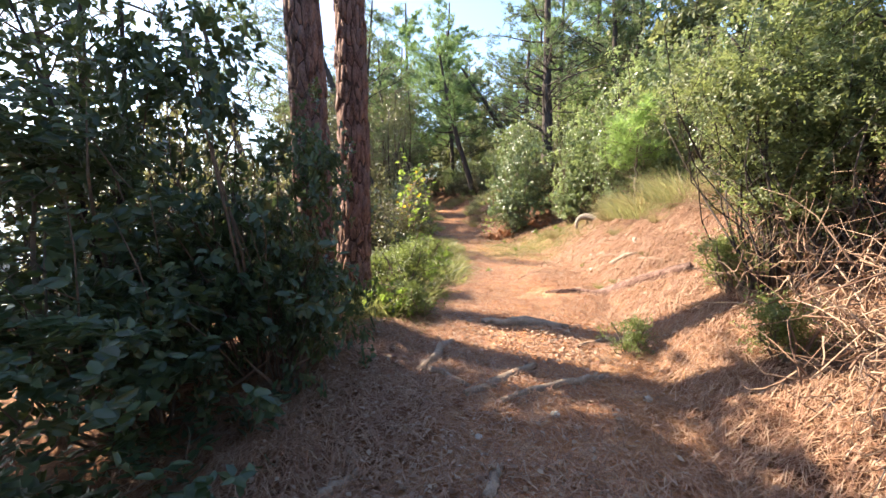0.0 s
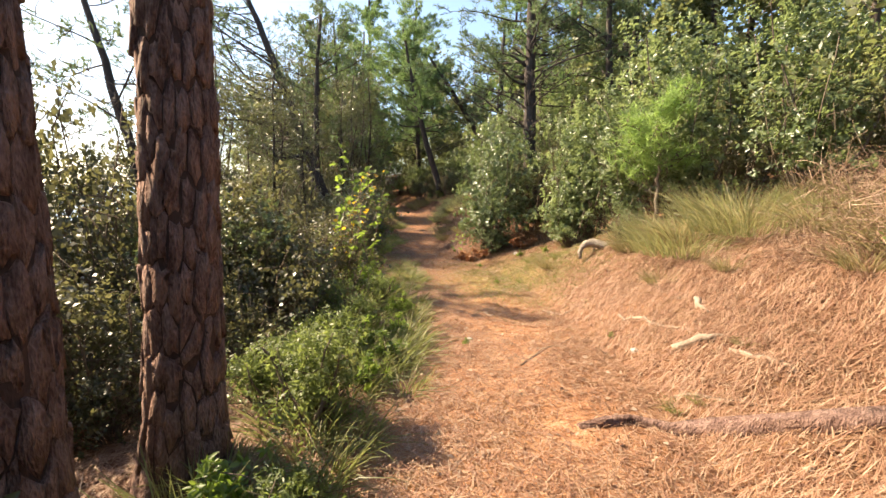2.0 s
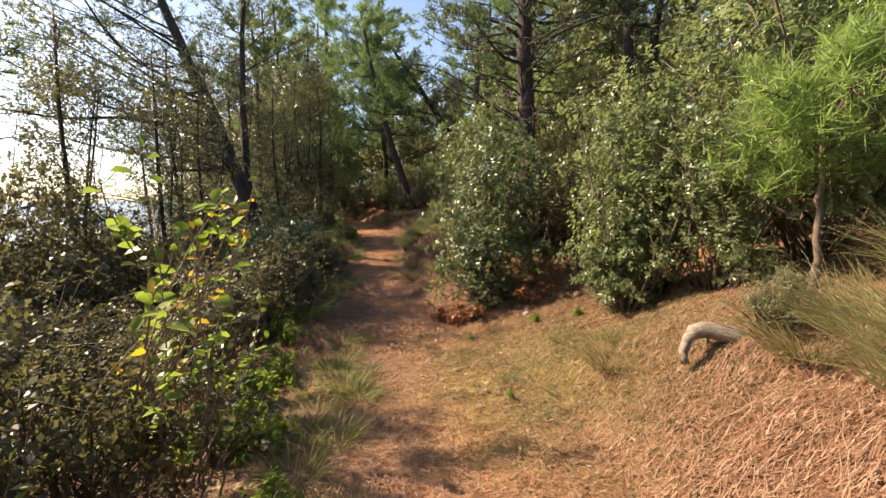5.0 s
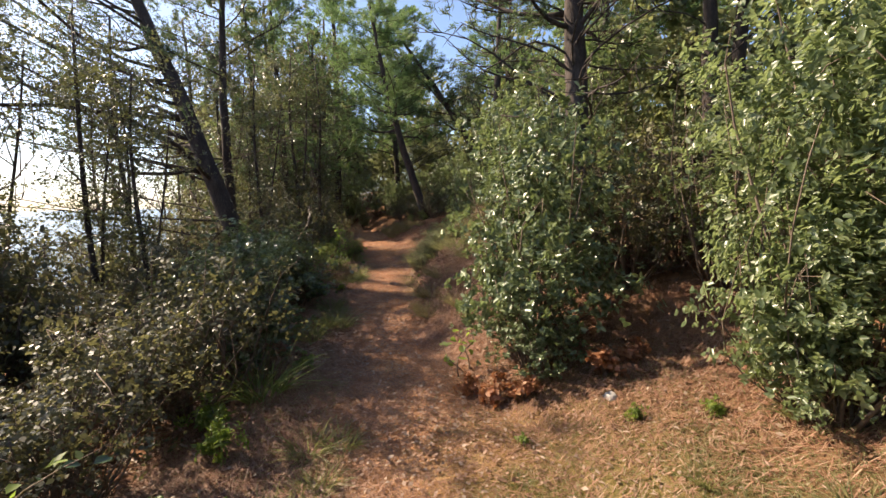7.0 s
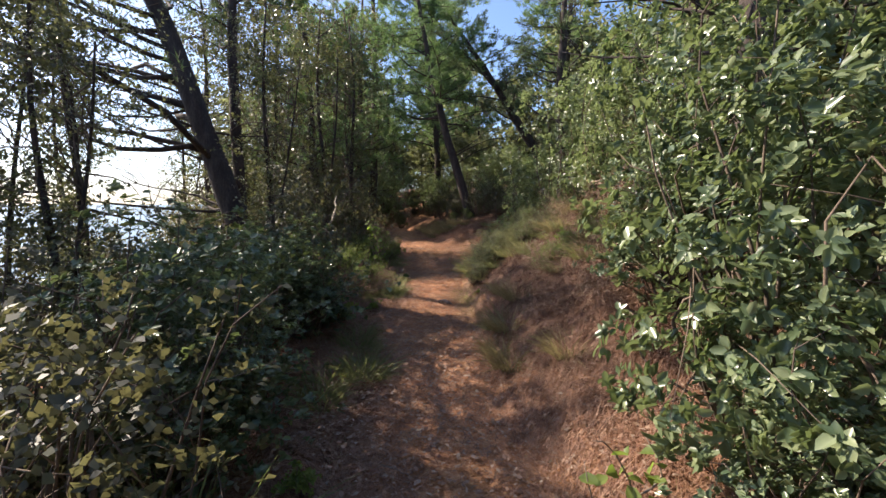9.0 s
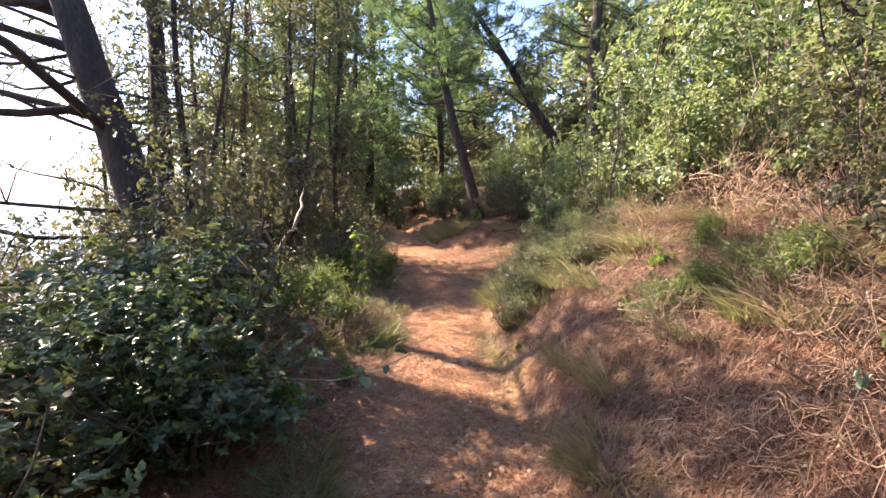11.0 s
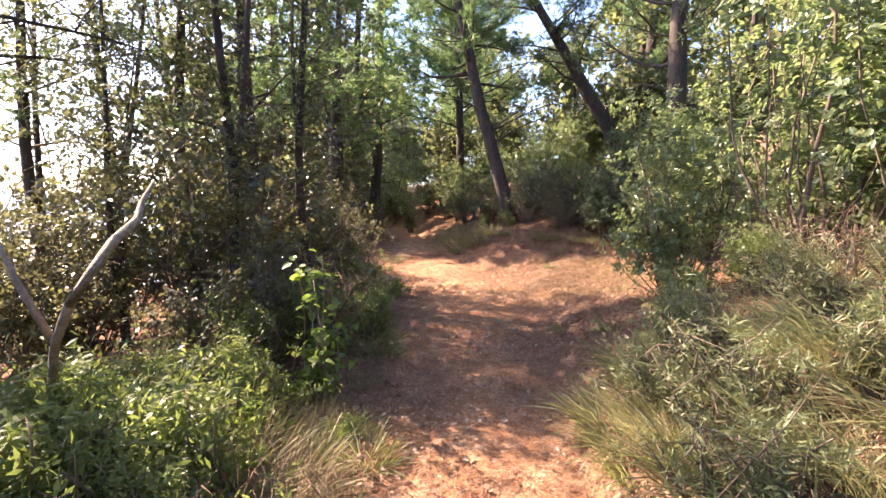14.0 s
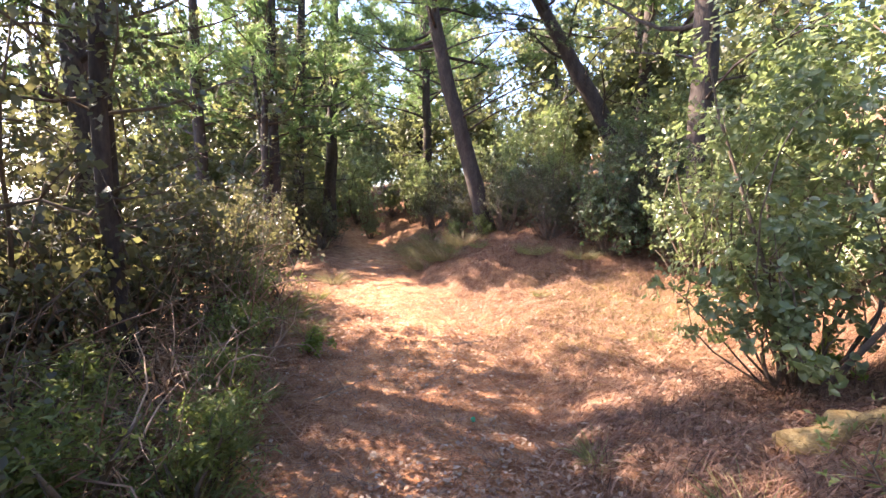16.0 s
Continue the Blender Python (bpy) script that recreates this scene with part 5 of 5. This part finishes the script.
part("side_shoot", Soup().add(*tube([(0.02, 0.02, 0.17), (0.05, 0.05, 0.1), (0.06, 0.07, -0.04)], [0.02, 0.016, 0.012], 7, 0.1)).mesh("side_shoot", "bleached_wood", True), arch)
snag = thing("snag", "pale barkless dead branch leaning from the undergrowth", "branch", at=(-1.12, 17.3, lz(-1.12, 17.3)))
part("stem", Soup().add(*tube([(-0.5, 0.3, -0.15), (-0.36, 0.2, 0.4), (-0.22, 0.1, 0.8), (-0.1, 0.04, 0.98)], [0.02, 0.018, 0.018, 0.02], 7, 0.1)).mesh("stem", "dead_wood", True), snag)
part("limb", Soup().add(*tube([(-0.1, 0.04, 0.98), (0.0, 0.02, 1.1), (0.0, 0.16, 1.22), (0.01, 0.3, 1.3), (-0.04, 0.42, 1.38), (-0.03, 0.5, 1.48)], [0.018, 0.02, 0.02, 0.018, 0.014, 0.006], 8, 0.1)).mesh("limb", "bleached_wood", True), snag)
part("side_shoot", Soup().add(*tube([(-0.22, 0.1, 0.8), (-0.35, 0.1, 1.05), (-0.5, 0.15, 1.3)], [0.017, 0.014, 0.006], 6, 0.1)).mesh("side_shoot", "dead_wood", True), snag)
ground_wood("rotten_log", "short rotten yellowish log at the bank's foot", "log", ((2.08, 19.62), (2.3, 19.6), (2.55, 19.58)), (0.06, 0.075, 0.05), "rotten_wood", sides=12, wob=0.3, lift=0.5)


def stone(name, label, x, y, size, flat=0.7):
    bm = bmesh.new()
    bmesh.ops.create_icosphere(bm, subdivisions=3, radius=size)
    for v in bm.verts:
        n = noise.noise(v.co * (2.2 / size) + Vector((x, y, 0))) * 0.25 + noise.noise(v.co * (6 / size)) * 0.08
        v.co *= 1 + n
        v.co.z *= flat
    me = bpy.data.meshes.new(name)
    bm.to_mesh(me)
    bm.free()
    me.materials.append(MAT["stone"])
    for poly in me.polygons:
        poly.use_smooth = True
    ob = new(name, me)
    ob.location = (x, y, lz(x, y) + size * flat * 0.35)
    return tagged(ob, label, "stone", "stones")


stone("stone", "small white stone under the shrub", 2.2, 10.75, 0.05)
for x, y, s in ((0.63, 2.35, 0.025), (0.2, 2.2, 0.02), (1.2, 2.5, 0.025), (-0.1, 3.0, 0.02), (0.75, 2.1, 0.018), (0.71, 6.24, 0.03), (1.9, 5.6, 0.03)):
    stone("stone", "small pale stone on the path", x, y, s)
_bm = bmesh.new()
bmesh.ops.create_cone(_bm, cap_ends=True, segments=20, radius1=0.017, radius2=0.015, depth=0.014)
_me = bpy.data.meshes.new("bottle_cap")
_bm.to_mesh(_me)
_bm.free()
_m, _n, _l, _b = material("green_plastic")
_b.inputs["Base Color"].default_value, _b.inputs["Roughness"].default_value = (0.02, 0.4, 0.2, 1), 0.4
_me.materials.append(_m)
cap = new("bottle_cap", _me)
cap.matrix_world = pose(0.9, 20.68, lz(0.9, 20.68) + 0.012, 50, 10, 20)
tagged(cap, "small green plastic bottle cap on the path", "litter")


# ---- litter ----
def scatter(n, x0, x1, y0, y1, weight):
    """Random places with a density from 0 to 1."""
    x, y = rng.uniform(x0, x1, n), rng.uniform(y0, y1, n)
    keep = rng.uniform(0, 1, n) < weight(x, y)
    return x[keep], y[keep]


def needle_weight(x, y):
    edge = np.abs(x - path_mid(y)) / path_half(y)
    bank = np.clip((x - path_mid(y)) / path_half(y) - 0.6, 0, 1)
    open_ = 1 - 0.85 * np.exp(-((x - 2.1) / 1.3) ** 2 - ((y - 9.2) / 1.7) ** 2)
    bank = bank * np.interp(y, [11, 13, 18.5, 20], [1, 0.45, 0.45, 1])
    return np.clip(0.3 + 0.25 * np.minimum(edge, 1.6) + 0.5 * bank + 0.35 * lattice(x, y, 1.7, 21), 0.05, 1) * open_


for x0, x1, y0, y1, n, w in ((-1.6, 3.8, 0.6, 10, 320000, 0.0046), (-1.0, 3.6, 10, 19.5, 260000, 0.0042), (-1.4, 4.8, 19.5, 28, 120000, 0.0055)):
    x, y = scatter(n, x0, x1, y0, y1, needle_weight)
    m = len(x)
    a = rng.uniform(0, 6.28, m)
    d = np.stack([np.cos(a), np.sin(a), rng.normal(0.03, 0.12, m)], 1)
    ln = rng.uniform(0.045, 0.13, m)
    ex, ey = x + d[:, 0] * ln, y + d[:, 1] * ln
    z0, z1 = land(x, y) + rng.uniform(0.002, 0.03, m), land(ex, ey) + rng.uniform(0.002, 0.05, m) * (0.4 + needle_weight(x, y))
    d[:, 2] = (z1 - z0) / ln
    side = np.stack([-d[:, 1], d[:, 0], np.zeros(m)], 1) * w / 2 * rng.uniform(0.7, 1.5, (m, 1))
    p = np.stack([x, y, z0], 1)
    v = np.stack([p - side, p + side, p + d * ln[:, None]], 1).reshape(-1, 3)
    tagged(new("pine_needle_litter", mesh_np("pine_needle_litter", v, None, np.arange(3 * m).reshape(-1, 3), "dead_needle")), "rust-brown fallen pine needles strewn over the ground", "litter", kind="stuff")


def bank_weight(x, y):
    """Where matted dry twigs lie: on the bank, away from the trodden earth."""
    off = np.clip((x - path_mid(y) - path_half(y) - 0.1) / 0.5, 0, 1)
    open_ = 1 - 0.9 * np.exp(-((x - 2.2) / 1.5) ** 2 - ((y - 9.2) / 1.9) ** 2) - 0.8 * np.exp(-((x - 2.6) / 1.8) ** 2 - ((y - 22.6) / 2.0) ** 2)
    return off * np.clip(0.55 + 0.6 * lattice(x, y, 1.4, 41), 0.08, 1) * np.clip(open_, 0, 1)


def twig_mat(x0, x1, y0, y1, n, high):
    """Thin dry stems arching over one another."""
    x, y = scatter(n, x0, x1, y0, y1, bank_weight)
    m = len(x)
    a, ln = rng.uniform(0, 6.28, m), rng.uniform(0.06, 0.22, m)
    d = np.stack([np.cos(a), np.sin(a)], 1)
    side = np.stack([-d[:, 1], d[:, 0], rng.normal(0, 0.6, m)], 1) * rng.uniform(0.0009, 0.0021, (m, 1))
    bend, lift = rng.normal(0, 0.12, m), rng.uniform(0.2, 1.0, m) ** 1.6 * high
    rows_ = []
    for f in (0, 0.33, 0.66, 1.0):
        px = x + d[:, 0] * ln * f - d[:, 1] * bend * ln * f * f
        py = y + d[:, 1] * ln * f + d[:, 0] * bend * ln * f * f
        p = np.stack([px, py, land(px, py) + 0.004 + lift * (0.3 + 2.2 * f * (1.15 - f))], 1)
        w = 1.0 - 0.6 * f
        rows_ += [p - side * w, p + side * w]
    v = np.stack(rows_, 1).reshape(-1, 3)
    i = np.arange(m)[:, None] * 8
    q = np.concatenate([i + np.array([[k, k + 1, k + 3, k + 2]]) for k in (0, 2, 4)])
    tagged(new("twig_litter", mesh_np("twig_litter", v, q, None, "mat_twig")), "matted dry brown twigs and stems over the bank", "litter", kind="stuff")


twig_mat(0.9, 4.6, 1.0, 9.6, 10000, 0.03)
twig_mat(1.0, 4.4, 12.4, 20.5, 95000, 0.1)
twig_mat(1.6, 5.2, 20.5, 28.5, 12000, 0.12)


def leaf_weight(x, y):
    shade = np.clip(np.interp(y, [0, 3.4, 4, 9, 10.5, 14, 15, 18, 19, 23, 26], [1, 0.9, 0.1, 0.15, 0.8, 0.9, 0.3, 0.3, 1, 0.8, 0.2]), 0, 1)
    return shade * np.clip(0.6 + 0.6 * lattice(x, y, 1.2, 5), 0.1, 1)


x, y = scatter(110000, -1.4, 3.2, 0.8, 26, leaf_weight)
m = len(x)
a = rng.uniform(0, 6.28, m)
d = np.stack([np.cos(a), np.sin(a), rng.normal(0.05, 0.2, m)], 1)
v, q = small_leaf_mesh(np.stack([x, y, land(x, y) + rng.uniform(0.008, 0.03, m)], 1), d, np.stack([rng.normal(0, 0.35, m), rng.normal(0, 0.35, m), np.ones(m)], 1), rng.uniform(0.02, 0.055, m), rng.uniform(0.006, 0.015, m))
tagged(new("fallen_leaf_litter", mesh_np("fallen_leaf_litter", v, q, None, "dead_leaf")), "small dry fallen leaves scattered over the path", "litter", kind="stuff")


# ---- short turf in the open places ----
def turf_weight(x, y):
    a = 1.7 * np.exp(-((x - 2.1) / 1.1) ** 2 - ((y - 9.4) / 1.5) ** 2)
    c = np.exp(-((x - 2.9) / 1.5) ** 2 - ((y - 22.8) / 1.4) ** 2) * 0.8
    e = np.exp(-((x - 1.0) / 0.16) ** 2 - ((y - 16.6) / 1.0) ** 2)
    w = np.clip((path_mid(y) - path_half(y) * 0.9 - x) / 0.3, 0, 1) * np.clip((x + 1.2) / 0.4, 0, 1) * 0.55
    return np.clip((a + c + e + w) * (0.55 + 0.6 * lattice(x, y, 2.2, 31)), 0, 1)


for x0, x1, y0, y1, n in ((-1.2, 3.8, 3.2, 12, 260000), (-1.2, 2.2, 12, 20, 40000), (-0.8, 4.8, 20, 26, 60000)):
    x, y = scatter(n, x0, x1, y0, y1, turf_weight)
    m = len(x)
    d = np.stack([rng.normal(0, 0.5, m), rng.normal(0, 0.5, m), np.ones(m)], 1)
    me = mesh_np("short_grass", *blade_mesh(np.stack([x, y, land(x, y) - 0.005], 1), d, rng.uniform(0.03, 0.1, m), 0.0022, 0.6), "dry_grass" if y0 > 19 else "grass")
    tagged(new("short_grass", me), "short sparse yellow-green grass on trodden ground", "grass", kind="stuff")

# ---- scrub added down the unseen sea slope, to cover it and stop bounce light ----
for row in range(15):
    for off in (6.4, 8.3):
        again(scrub, -off + rng.uniform(-0.7, 0.7), 1.5 + row * 2.1 + rng.uniform(-0.7, 0.7), rng.uniform(1.2, 1.7), tall=rng.uniform(0.7, 1.0), label="grey-brown scrub bush added on the unseen slope to the sea")
